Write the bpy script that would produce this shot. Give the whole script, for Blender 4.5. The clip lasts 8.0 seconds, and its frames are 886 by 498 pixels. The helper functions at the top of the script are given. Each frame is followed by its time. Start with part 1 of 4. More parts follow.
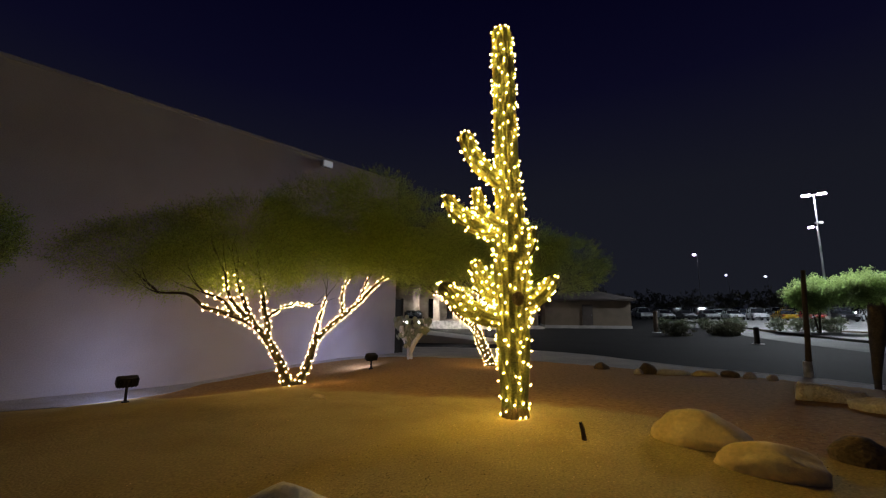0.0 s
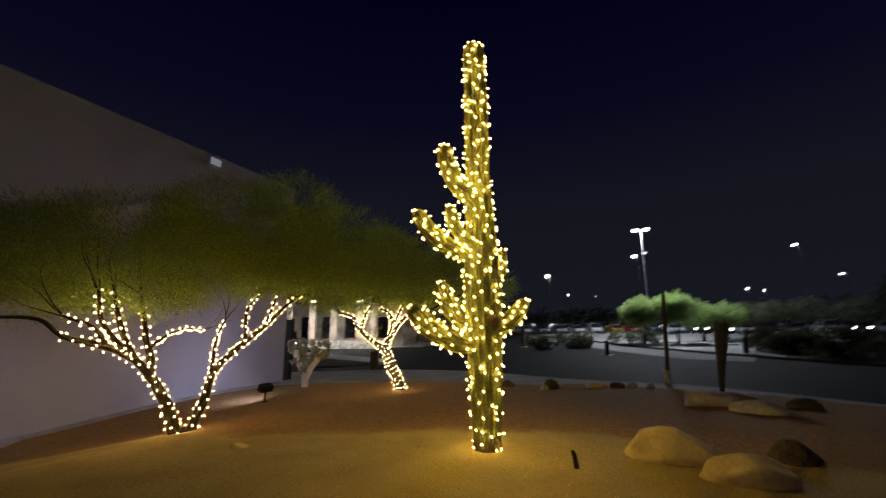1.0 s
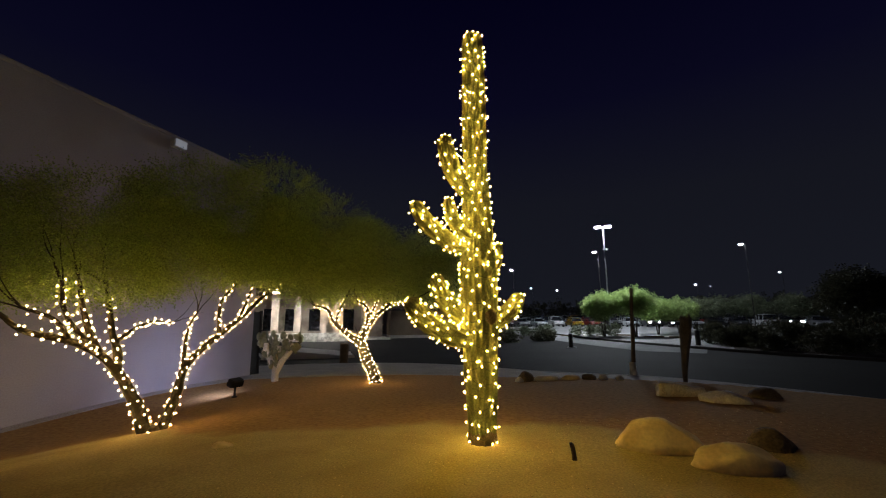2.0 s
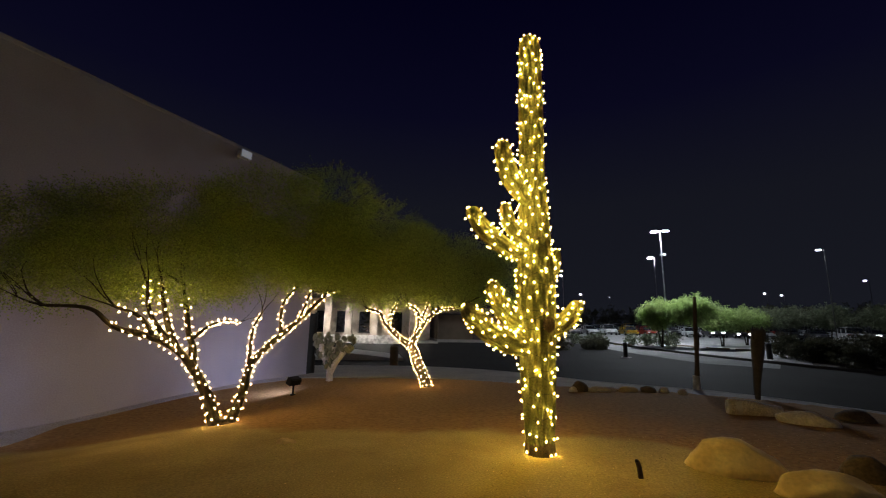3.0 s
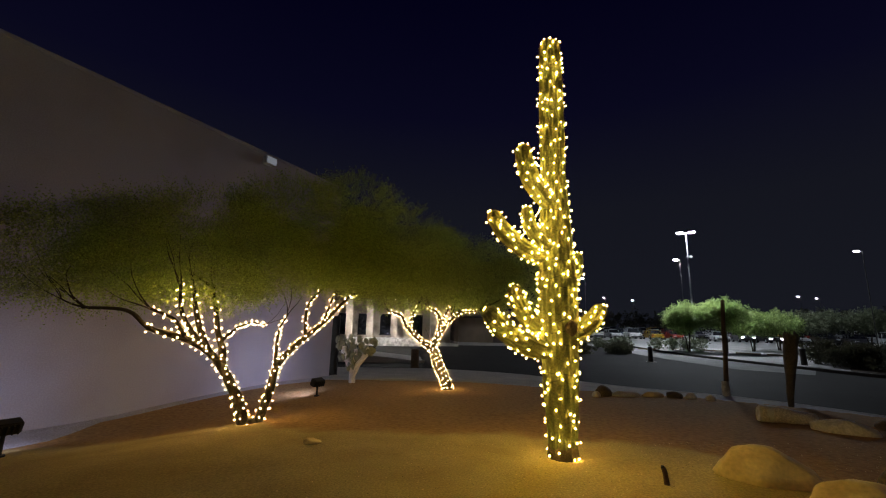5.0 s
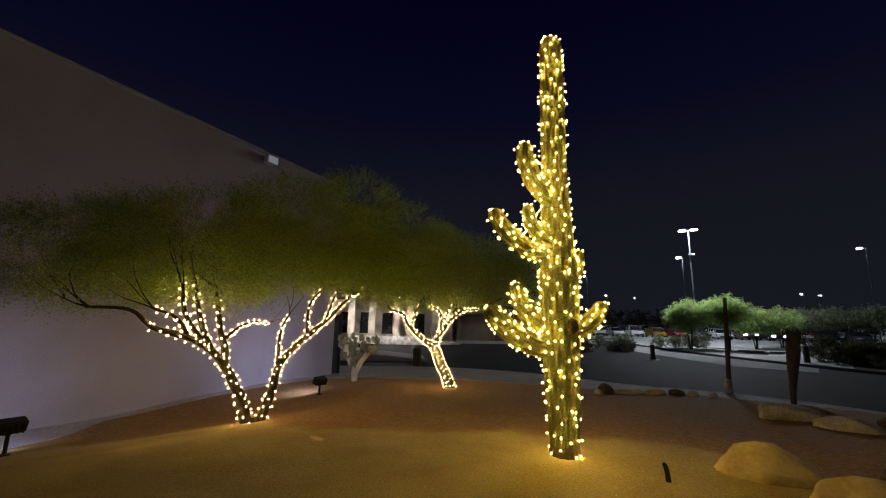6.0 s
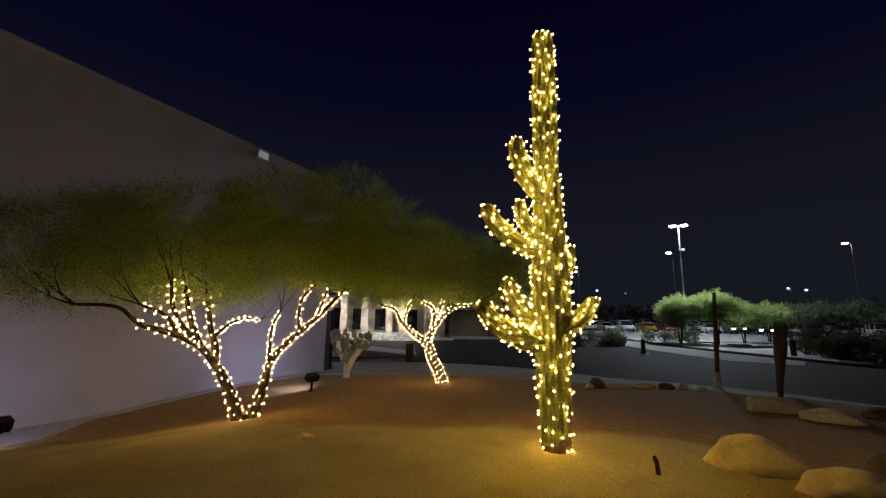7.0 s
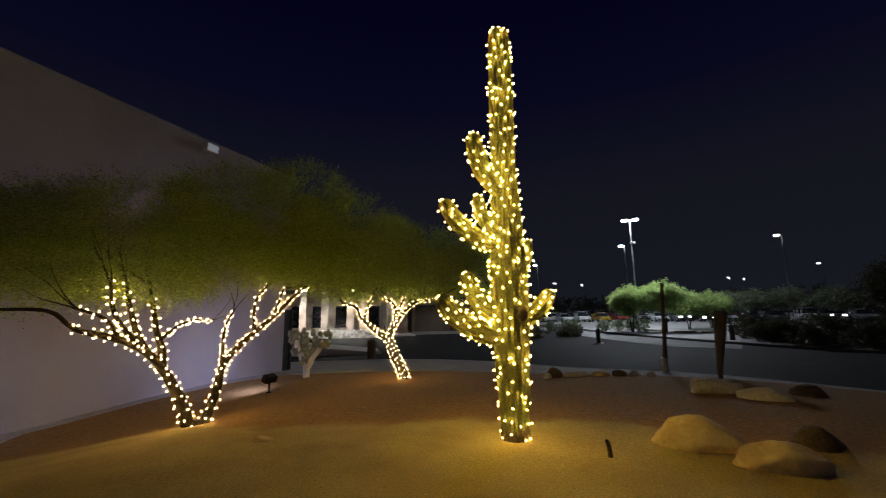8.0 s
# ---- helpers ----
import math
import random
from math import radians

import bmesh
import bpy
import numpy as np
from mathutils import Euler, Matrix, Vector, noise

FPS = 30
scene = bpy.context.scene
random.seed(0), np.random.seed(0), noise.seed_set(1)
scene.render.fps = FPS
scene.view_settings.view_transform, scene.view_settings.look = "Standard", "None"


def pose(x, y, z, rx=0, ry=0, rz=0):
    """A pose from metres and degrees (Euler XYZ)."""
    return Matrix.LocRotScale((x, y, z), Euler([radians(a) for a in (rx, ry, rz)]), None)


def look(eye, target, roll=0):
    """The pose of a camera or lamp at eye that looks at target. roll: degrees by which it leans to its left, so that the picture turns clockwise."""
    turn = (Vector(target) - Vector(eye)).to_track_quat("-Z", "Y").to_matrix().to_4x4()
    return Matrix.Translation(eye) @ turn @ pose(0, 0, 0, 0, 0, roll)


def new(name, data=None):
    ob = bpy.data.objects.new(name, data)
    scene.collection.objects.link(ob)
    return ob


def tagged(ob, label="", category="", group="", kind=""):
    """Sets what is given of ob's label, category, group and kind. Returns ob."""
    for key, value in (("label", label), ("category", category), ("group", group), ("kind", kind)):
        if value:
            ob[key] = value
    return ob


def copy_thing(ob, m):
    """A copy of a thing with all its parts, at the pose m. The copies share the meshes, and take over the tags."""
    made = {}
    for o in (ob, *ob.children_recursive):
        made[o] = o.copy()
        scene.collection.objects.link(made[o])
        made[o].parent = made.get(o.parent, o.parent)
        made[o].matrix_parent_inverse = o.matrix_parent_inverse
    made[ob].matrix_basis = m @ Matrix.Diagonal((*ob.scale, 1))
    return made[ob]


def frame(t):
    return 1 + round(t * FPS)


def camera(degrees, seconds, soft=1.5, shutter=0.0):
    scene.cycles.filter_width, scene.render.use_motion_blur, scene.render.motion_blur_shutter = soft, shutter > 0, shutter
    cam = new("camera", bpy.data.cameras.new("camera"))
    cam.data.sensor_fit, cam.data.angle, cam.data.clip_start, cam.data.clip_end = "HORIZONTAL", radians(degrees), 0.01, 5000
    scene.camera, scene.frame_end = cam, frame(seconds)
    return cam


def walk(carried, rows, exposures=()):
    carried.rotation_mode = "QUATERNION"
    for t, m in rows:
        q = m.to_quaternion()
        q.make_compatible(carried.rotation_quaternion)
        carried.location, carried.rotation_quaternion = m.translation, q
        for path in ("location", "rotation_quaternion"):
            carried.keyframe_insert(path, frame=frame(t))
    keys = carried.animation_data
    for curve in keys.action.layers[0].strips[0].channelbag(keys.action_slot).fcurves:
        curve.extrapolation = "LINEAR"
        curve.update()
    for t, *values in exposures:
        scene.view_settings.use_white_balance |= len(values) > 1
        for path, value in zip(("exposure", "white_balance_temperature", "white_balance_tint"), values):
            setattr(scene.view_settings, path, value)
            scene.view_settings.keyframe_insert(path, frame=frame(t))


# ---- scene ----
cam = camera(94.0, 8.0, soft=1.15, shutter=0.5)
PATH = [
    (0, (0.501, 0.236, 1.379), (0.209, 2.192, 1.679), 0.4),
    (0.5, (0.19, 0.26, 1.403), (-0.114, 2.222, 1.641), 0.1),
    (0.6, (0.099, 0.296, 1.412), (-0.165, 2.264, 1.646), 0.4),
    (0.7, (0.038, 0.32, 1.413), (-0.199, 2.291, 1.653), -0.1),
    (0.8, (-0.061, 0.379, 1.422), (-0.248, 2.356, 1.663), -1.2),
    (0.9, (-0.28, 0.465, 1.440), (-0.315, 2.448, 1.716), -1.0),
    (1, (-0.875, 0.692, 1.488), (-0.538, 2.627, 1.868), -0.5),
    (1.1, (-0.978, 0.705, 1.494), (-0.631, 2.639, 1.867), 0.2),
    (2.3, (-1.363, 0.895, 1.516), (-0.828, 2.792, 1.856), -0.4),
    (2.5, (-1.373, 0.892, 1.522), (-0.941, 2.814, 1.867), 0.5),
    (3, (-1.41, 0.9, 1.526), (-1.123, 2.845, 1.889), 1.1),
    (3.5, (-1.431, 0.89, 1.525), (-1.192, 2.84, 1.9), 1.2),
    (4, (-1.434, 0.878, 1.526), (-1.212, 2.829, 1.907), 1.3),
    (4.5, (-1.438, 0.859, 1.527), (-1.237, 2.813, 1.904), 1.5),
    (6, (-1.431, 0.84, 1.523), (-1.248, 2.798, 1.89), 1.2),
    (6.5, (-1.421, 0.852, 1.52), (-1.224, 2.811, 1.874), 1.2),
    (7, (-1.421, 0.856, 1.524), (-1.202, 2.813, 1.872), 0.9),
    (7.5, (-1.412, 0.858, 1.519), (-1.125, 2.809, 1.852), 0.1),
    (8, (-1.386, 0.859, 1.52), (-0.984, 2.79, 1.847), -0.7),
]
walk(cam, [(t, look(eye, target, roll)) for t, eye, target, roll in PATH], [(0.0, 0.56), (0.6, 0.56), (1.0, 0.36), (8.0, 0.36)])

# ---------------------------------------------------------------- light
world = bpy.data.worlds.new("night_sky")
scene.world = world
world.use_nodes = True
wn = world.node_tree
bg = wn.nodes["Background"]
geo = wn.nodes.new("ShaderNodeTexCoord")
sep = wn.nodes.new("ShaderNodeSeparateXYZ")
ramp = wn.nodes.new("ShaderNodeValToRGB")
wn.links.new(geo.outputs["Generated"], sep.inputs[0])
wn.links.new(sep.outputs["Z"], ramp.inputs[0])
ramp.color_ramp.elements[0].position, ramp.color_ramp.elements[0].color = 0.0, (0.0068, 0.0076, 0.0112, 1)
ramp.color_ramp.elements[1].position, ramp.color_ramp.elements[1].color = 0.66, (0.0008, 0.0006, 0.0062, 1)
haze = ramp.color_ramp.elements.new(0.27)
haze.color = (0.0054, 0.0059, 0.0100, 1)
high = ramp.color_ramp.elements.new(0.47)
high.color = (0.0021, 0.0020, 0.0090, 1)
wn.links.new(ramp.outputs[0], bg.inputs[0])
bg.inputs[1].default_value = 1.0

BULB_GLOW = 76.0


def lamp(name, kind, energy, colour, m, size=0.1, spot=None, blend=0.5, size_y=None):
    data = bpy.data.lights.new(name, kind)
    data.energy, data.color = energy, colour
    if kind == "AREA":
        data.shape, data.size, data.size_y = "RECTANGLE", size, size_y or size
    else:
        data.shadow_soft_size = size
    if kind == "SPOT":
        data.spot_size, data.spot_blend = radians(spot), blend
    ob = new(name, data)
    ob.matrix_world = m
    return ob


# ---------------------------------------------------------------- materials
def mat(name, colour, rough=0.8, metal=0.0, spread=0.25, scale=6.0, fine=60.0, bump=0.3, depth=0.01, tint=None, island=False, obj_random=0.0, spec=0.5):
    m = bpy.data.materials.new(name)
    m.use_nodes = True
    nt = m.node_tree
    b = nt.nodes["Principled BSDF"]
    b.inputs["Roughness"].default_value, b.inputs["Metallic"].default_value = rough, metal
    b.inputs["Specular IOR Level"].default_value = spec
    tc = nt.nodes.new("ShaderNodeTexCoord")
    big, small = nt.nodes.new("ShaderNodeTexNoise"), nt.nodes.new("ShaderNodeTexNoise")
    for n, sc, det in ((big, scale, 4), (small, fine, 3)):
        n.inputs["Scale"].default_value, n.inputs["Detail"].default_value = sc, det
        nt.links.new(tc.outputs["Object"], n.inputs["Vector"])
    tint = tint or tuple(c * 0.55 for c in colour)
    mix = nt.nodes.new("ShaderNodeMix")
    mix.data_type = "RGBA"
    mix.inputs[6].default_value, mix.inputs[7].default_value = (*tint, 1), (*colour, 1)
    rng = nt.nodes.new("ShaderNodeMapRange")
    rng.inputs[1].default_value, rng.inputs[2].default_value = 0.5 - spread, 0.5 + spread * 0.6
    nt.links.new(big.outputs[0], rng.inputs[0])
    nt.links.new(rng.outputs[0], mix.inputs[0])
    val = nt.nodes.new("ShaderNodeHueSaturation")
    nt.links.new(mix.outputs[2], val.inputs["Color"])
    rng2 = nt.nodes.new("ShaderNodeMapRange")
    rng2.inputs[1].default_value, rng2.inputs[2].default_value = 0.3, 0.7
    rng2.inputs[3].default_value, rng2.inputs[4].default_value = 1 - spread, 1 + spread
    nt.links.new(small.outputs[0], rng2.inputs[0])
    last = rng2.outputs[0]
    if island or obj_random:
        src = nt.nodes.new("ShaderNodeNewGeometry").outputs["Random Per Island"] if island else nt.nodes.new("ShaderNodeObjectInfo").outputs["Random"]
        rng3 = nt.nodes.new("ShaderNodeMapRange")
        rng3.inputs[3].default_value, rng3.inputs[4].default_value = 0.55, 1.35
        nt.links.new(src, rng3.inputs[0])
        mul = nt.nodes.new("ShaderNodeMath")
        mul.operation = "MULTIPLY"
        nt.links.new(last, mul.inputs[0])
        nt.links.new(rng3.outputs[0], mul.inputs[1])
        last = mul.outputs[0]
    nt.links.new(last, val.inputs["Value"])
    nt.links.new(val.outputs[0], b.inputs["Base Color"])
    if bump:
        bp = nt.nodes.new("ShaderNodeBump")
        bp.inputs["Strength"].default_value, bp.inputs["Distance"].default_value = bump, depth
        nt.links.new(small.outputs[0], bp.inputs["Height"])
        nt.links.new(bp.outputs[0], b.inputs["Normal"])
    return m


def glow(name, colour, strength):
    m = bpy.data.materials.new(name)
    m.use_nodes = True
    b = m.node_tree.nodes["Principled BSDF"]
    b.inputs["Base Color"].default_value = (*colour, 1)
    b.inputs["Emission Color"].default_value = (*colour, 1)
    b.inputs["Emission Strength"].default_value = strength
    return m


def leafy(name, colour, tint, thin=0.35):
    m = mat(name, colour, 0.6, spread=0.3, scale=1.5, fine=9.0, bump=0, tint=tint, island=True, spec=0.25)
    nt = m.node_tree
    b = nt.nodes["Principled BSDF"]
    tr, mx = nt.nodes.new("ShaderNodeBsdfTranslucent"), nt.nodes.new("ShaderNodeMixShader")
    mx.inputs[0].default_value = thin
    nt.links.new(b.inputs["Base Color"].links[0].from_socket, tr.inputs[0])
    nt.links.new(b.outputs[0], mx.inputs[1])
    nt.links.new(tr.outputs[0], mx.inputs[2])
    nt.links.new(mx.outputs[0], nt.nodes["Material Output"].inputs[0])
    return m


SOIL = mat("garden_ground", (0.57, 0.46, 0.21), 0.95, spread=0.24, scale=1.3, fine=45, bump=0.5, depth=0.02, tint=(0.46, 0.35, 0.155), spec=0.2)


def two_beds(m):
    """Tan gravel towards the footpath and a bed of dark reddish soil behind it, with a ragged border."""
    nt = m.node_tree
    b = nt.nodes["Principled BSDF"]
    old = b.inputs["Base Color"].links[0].from_socket
    tc, sp = nt.nodes.new("ShaderNodeTexCoord"), nt.nodes.new("ShaderNodeSeparateXYZ")
    nt.links.new(tc.outputs["Object"], sp.inputs[0])
    ax = nt.nodes.new("ShaderNodeMapRange")
    ax.inputs[1].default_value, ax.inputs[2].default_value = -6.0, 6.0
    nt.links.new(sp.outputs["X"], ax.inputs[0])
    border = nt.nodes.new("ShaderNodeValToRGB")
    stops = [(-6.0, 0.86), (-4.2, 0.90), (-3.0, 0.775), (-1.0, 0.75), (0.5, 0.745), (1.3, 0.70), (2.4, 0.66), (3.2, 0.52), (4.5, 0.42), (6.0, 0.36)]
    el = border.color_ramp.elements
    while len(el) < len(stops):
        el.new(0.5)
    for e, (x, v) in zip(el, stops):
        e.position = (x + 6.0) / 12.0
    for e, (x, v) in zip(el, stops):
        e.color = (v, v, v, 1)
    nt.links.new(ax.outputs[0], border.inputs[0])
    wob = nt.nodes.new("ShaderNodeTexNoise")
    wob.inputs["Scale"].default_value, wob.inputs["Detail"].default_value = 1.6, 6
    nt.links.new(tc.outputs["Object"], wob.inputs["Vector"])

    def calc(op, p, q):
        n = nt.nodes.new("ShaderNodeMath")
        n.operation = op
        for k, v in enumerate((p, q)):
            if isinstance(v, float):
                n.inputs[k].default_value = v
            else:
                nt.links.new(v, n.inputs[k])
        return n.outputs[0]

    past = calc("SUBTRACT", calc("ADD", sp.outputs["Y"], calc("MULTIPLY", calc("SUBTRACT", wob.outputs[0], 0.5), 1.1)), calc("MULTIPLY", border.outputs[0], 10.0))
    mask = nt.nodes.new("ShaderNodeMapRange")
    mask.interpolation_type = "SMOOTHSTEP"
    mask.inputs[1].default_value, mask.inputs[2].default_value = -0.25, 0.3
    nt.links.new(past, mask.inputs[0])
    grain = nt.nodes.new("ShaderNodeTexNoise")
    grain.inputs["Scale"].default_value, grain.inputs["Detail"].default_value = 14.0, 6
    nt.links.new(tc.outputs["Object"], grain.inputs["Vector"])
    dark = nt.nodes.new("ShaderNodeValToRGB")
    dark.color_ramp.elements[0].position, dark.color_ramp.elements[0].color = 0.3, (0.310, 0.185, 0.080, 1)
    dark.color_ramp.elements[1].position, dark.color_ramp.elements[1].color = 0.7, (0.510, 0.315, 0.135, 1)
    nt.links.new(grain.outputs[0], dark.inputs[0])
    mix = nt.nodes.new("ShaderNodeMix")
    mix.data_type = "RGBA"
    nt.links.new(mask.outputs[0], mix.inputs[0])
    nt.links.new(old, mix.inputs[6])
    nt.links.new(dark.outputs[0], mix.inputs[7])
    nt.links.new(mix.outputs[2], b.inputs["Base Color"])


two_beds(SOIL)
GRAVEL = mat("gravel", (0.72, 0.58, 0.30), 0.9, spread=0.1, scale=9, fine=80, island=True, spec=0.2)
STUCCO = mat("stucco", (0.50, 0.49, 0.575), 0.92, spread=0.10, scale=0.5, fine=38, bump=0.35, depth=0.008, tint=(0.455, 0.435, 0.505), spec=0.2)
CAPMAT = mat("parapet_metal", (0.34, 0.28, 0.24), 0.6, spread=0.1, scale=2)
ASPHALT = mat("asphalt", (0.026, 0.025, 0.025), 0.85, spread=0.3, scale=0.35, fine=30, bump=0.5, depth=0.01, tint=(0.018, 0.0175, 0.0175), spec=0.08)
LOTMAT = mat("pale_lot_paving", (0.25, 0.25, 0.245), 0.85, spread=0.2, scale=0.4, fine=25, bump=0.3, tint=(0.17, 0.17, 0.17))
# Paler grey that puts the lamp light near the lot into the road's colour.
LAMPLIT_ROAD = mat("lamplit_road_strip", (0.20, 0.20, 0.195), 0.9, spread=0.3, scale=0.5, fine=22, bump=0.3, tint=(0.12, 0.12, 0.12), spec=0.2)
# Kerb colour darkened for the shade on its face, turned from the lot lamp.
SHADEKERB = mat("shaded_kerb", (0.06, 0.058, 0.055), 0.9, spread=0.3, scale=1.5, fine=20, bump=0.4)
CONCRETE = mat("concrete", (0.50, 0.48, 0.45), 0.88, spread=0.22, scale=1.2, fine=40, bump=0.35, tint=(0.38, 0.37, 0.35), obj_random=0.0)
LIT_APRON = mat("floodlit_apron_concrete", (0.55, 0.53, 0.58), 0.9, spread=0.3, scale=2.5, fine=40, tint=(0.42, 0.40, 0.38))
SAGUARO = mat("saguaro_skin", (0.160, 0.168, 0.052), 0.7, spread=0.3, scale=3.5, fine=45, bump=0.4, tint=(0.125, 0.138, 0.042))
SCAR = mat("dry_cactus_scar", (0.14, 0.11, 0.07), 0.95, spread=0.3, scale=9, fine=60, bump=0.6)
CORK = mat("corky_cactus_base", (0.17, 0.13, 0.075), 0.95, spread=0.3, scale=8, fine=70, bump=0.9, depth=0.02)
SPINE = mat("cactus_spines", (0.45, 0.40, 0.24), 0.8, bump=0)
BARK = mat("palo_verde_bark", (0.052, 0.042, 0.027), 0.9, spread=0.3, scale=6, fine=50, bump=0.7, tint=(0.030, 0.026, 0.017))
LEAF = leafy("palo_verde_leaf", (0.43, 0.56, 0.18), (0.34, 0.45, 0.13), 0.5)
LOTLEAF = leafy("lot_tree_leaf", (0.32, 0.42, 0.15), (0.22, 0.30, 0.10), 0.5)
SAGE = leafy("sage_leaf", (0.17, 0.19, 0.12), (0.10, 0.12, 0.07), 0.2)
PALEPAD = mat("pale_pad_skin", (0.34, 0.37, 0.29), 0.8, spread=0.2, scale=6, fine=40)
# Leaf colour darkened to put the lack of light on hedge and woods into it.
SHADELEAF = leafy("shaded_leaf", (0.085, 0.085, 0.050), (0.055, 0.055, 0.032), 0.2)
BOULDER = mat("boulder_stone", (0.93, 0.78, 0.47), 0.9, spread=0.10, scale=2.2, fine=24, bump=0.35, depth=0.015, tint=(0.74, 0.56, 0.31))
# Stone colour raised to stand in for white lot lamp light on the edging.
BRIGHTROCK = mat("brightened_pale_stone", (0.86, 0.84, 0.82), 0.88, spread=0.18, scale=3.5, fine=30, bump=0.4, tint=(0.66, 0.62, 0.58))
DARKROCK = mat("dark_lava_stone", (0.20, 0.155, 0.105), 0.95, spread=0.3, scale=4, fine=30, bump=0.8, depth=0.02)
CABLE = mat("green_cable", (0.03, 0.05, 0.02), 0.5, bump=0)
BULB = glow("warm_bulb", (1.0, 0.645, 0.115), BULB_GLOW)
TREE_BULB = glow("warm_tree_bulb", (1.0, 0.62, 0.20), BULB_GLOW * 0.59)
BLACK = mat("black_painted_metal", (0.022, 0.021, 0.02), 0.55, spread=0.2, scale=8, bump=0.1)
STEEL = mat("galvanised_steel", (0.42, 0.43, 0.44), 0.5, 0.6, spread=0.15, scale=5)
WHITEPAINT = mat("white_paint", (0.75, 0.75, 0.73), 0.7, spread=0.12, scale=4)
WOOD = mat("weathered_wood", (0.15, 0.11, 0.075), 0.9, spread=0.3, scale=4, fine=35, bump=0.6)
GLASS = mat("dark_car_glass", (0.02, 0.022, 0.026), 0.08, bump=0, spread=0.05)
TYRE = mat("tyre_rubber", (0.02, 0.02, 0.02), 0.85, bump=0.2)
# Wood colour raised likewise, for the lamp light on the log.
BRIGHTWOOD = mat("brightened_wood", (0.82, 0.78, 0.73), 0.92, spread=0.3, scale=5, fine=34, bump=0.7, depth=0.015, tint=(0.45, 0.40, 0.34))
DARKSOIL = mat("corner_darkening_soil", (0.060, 0.046, 0.034), 0.95, spread=0.3, scale=1.0, fine=20, bump=0.8, depth=0.03, spec=0.2)
DARKBARK = mat("dark_dead_bark", (0.15, 0.13, 0.11), 0.95, spread=0.3, scale=5, fine=40, bump=0.8, depth=0.02)
PLASTER = mat("pale_plaster", (0.48, 0.42, 0.36), 0.9, spread=0.1, scale=0.8)
WINGWALL = mat("brown_stucco", (0.25, 0.20, 0.15), 0.92, spread=0.12, scale=0.7, fine=30, bump=0.3, tint=(0.20, 0.16, 0.12), spec=0.2)
DARKWALL = mat("dark_brown_wall", (0.12, 0.10, 0.09), 0.9, spread=0.2, scale=0.8)
DIMGLOW = glow("dim_wall_lens", (0.80, 0.86, 1.0), 0.12)
LENS_DIM = mat("dusty_lamp_lens", (0.70, 0.72, 0.76), 0.3, spread=0.1, bump=0)
HEADGLOW = glow("pole_lamp_led", (0.84, 0.91, 1.0), 2400.0)
SIDEGLOW = glow("side_lamp_led", (0.84, 0.91, 1.0), 200.0)
MIDGLOW = glow("row_lamp_led", (0.84, 0.91, 1.0), 900.0)
FARGLOW = glow("far_lamp_led", (0.85, 0.90, 1.0), 130.0)
CARLIGHT = glow("lit_headlight", (0.9, 0.95, 1.0), 40.0)
TAILGLOW = glow("lit_tail_light", (1.0, 0.06, 0.03), 4.0)
PORCHGLOW = glow("porch_lamp", (1.0, 0.93, 0.84), 280.0)


# ---------------------------------------------------------------- mesh helpers
def mesh_of(name, bm, material, smooth=False):
    me = bpy.data.meshes.new(name)
    bm.to_mesh(me)
    bm.free()
    me.materials.append(material)
    if smooth:
        me.polygons.foreach_set("use_smooth", [True] * len(me.polygons))
    return me


def raw_mesh(name, verts, faces, material, smooth=False):
    me = bpy.data.meshes.new(name)
    me.from_pydata(verts, [], faces)
    me.update()
    me.materials.append(material)
    if smooth:
        me.polygons.foreach_set("use_smooth", [True] * len(me.polygons))
    return me


def part(name, data, material, parent=None, label="", smooth=False, m=None):
    """Links a bmesh or a finished mesh as one object under a thing or a part."""
    me = data if isinstance(data, bpy.types.Mesh) else mesh_of(name, data, material, smooth)
    ob = new(name, me)
    if parent is not None:
        ob.parent = parent
    if m is not None:
        ob.matrix_basis = m
    if label:
        ob["label"] = label
    return ob


def thing(name, label, category, at=(0, 0, 0), rz=0, group="", kind=""):
    ob = new(name)
    ob.empty_display_size = 0.1
    ob.matrix_basis = pose(*at, 0, 0, rz)
    return tagged(ob, label, category, group, kind)


def box(bm, x0, x1, y0, y1, z0, z1, bevel=0.0, m=None):
    made = bmesh.ops.create_cube(bm, size=1)["verts"]
    bmesh.ops.transform(bm, matrix=pose((x0 + x1) / 2, (y0 + y1) / 2, (z0 + z1) / 2) @ Matrix.Diagonal((x1 - x0, y1 - y0, z1 - z0, 1)), verts=made)
    if bevel:
        edges = list({e for v in made for e in v.link_edges})
        made = list({v for f in bmesh.ops.bevel(bm, geom=edges, offset=bevel, segments=2, affect="EDGES")["faces"] for v in f.verts} | {v for v in made if v.is_valid})
    if m is not None:
        bmesh.ops.transform(bm, matrix=m, verts=made)
    return bm


def boxed(*a, **k):
    return box(bmesh.new(), *a, **k)


def cyl(bm, p, q, r0, r1=None, n=12):
    p, q = Vector(p), Vector(q)
    d = q - p
    m = Matrix.Translation((p + q) / 2) @ d.to_track_quat("Z", "Y").to_matrix().to_4x4()
    bmesh.ops.create_cone(bm, cap_ends=True, segments=n, radius1=r0, radius2=r0 if r1 is None else r1, depth=d.length, matrix=m)
    return bm


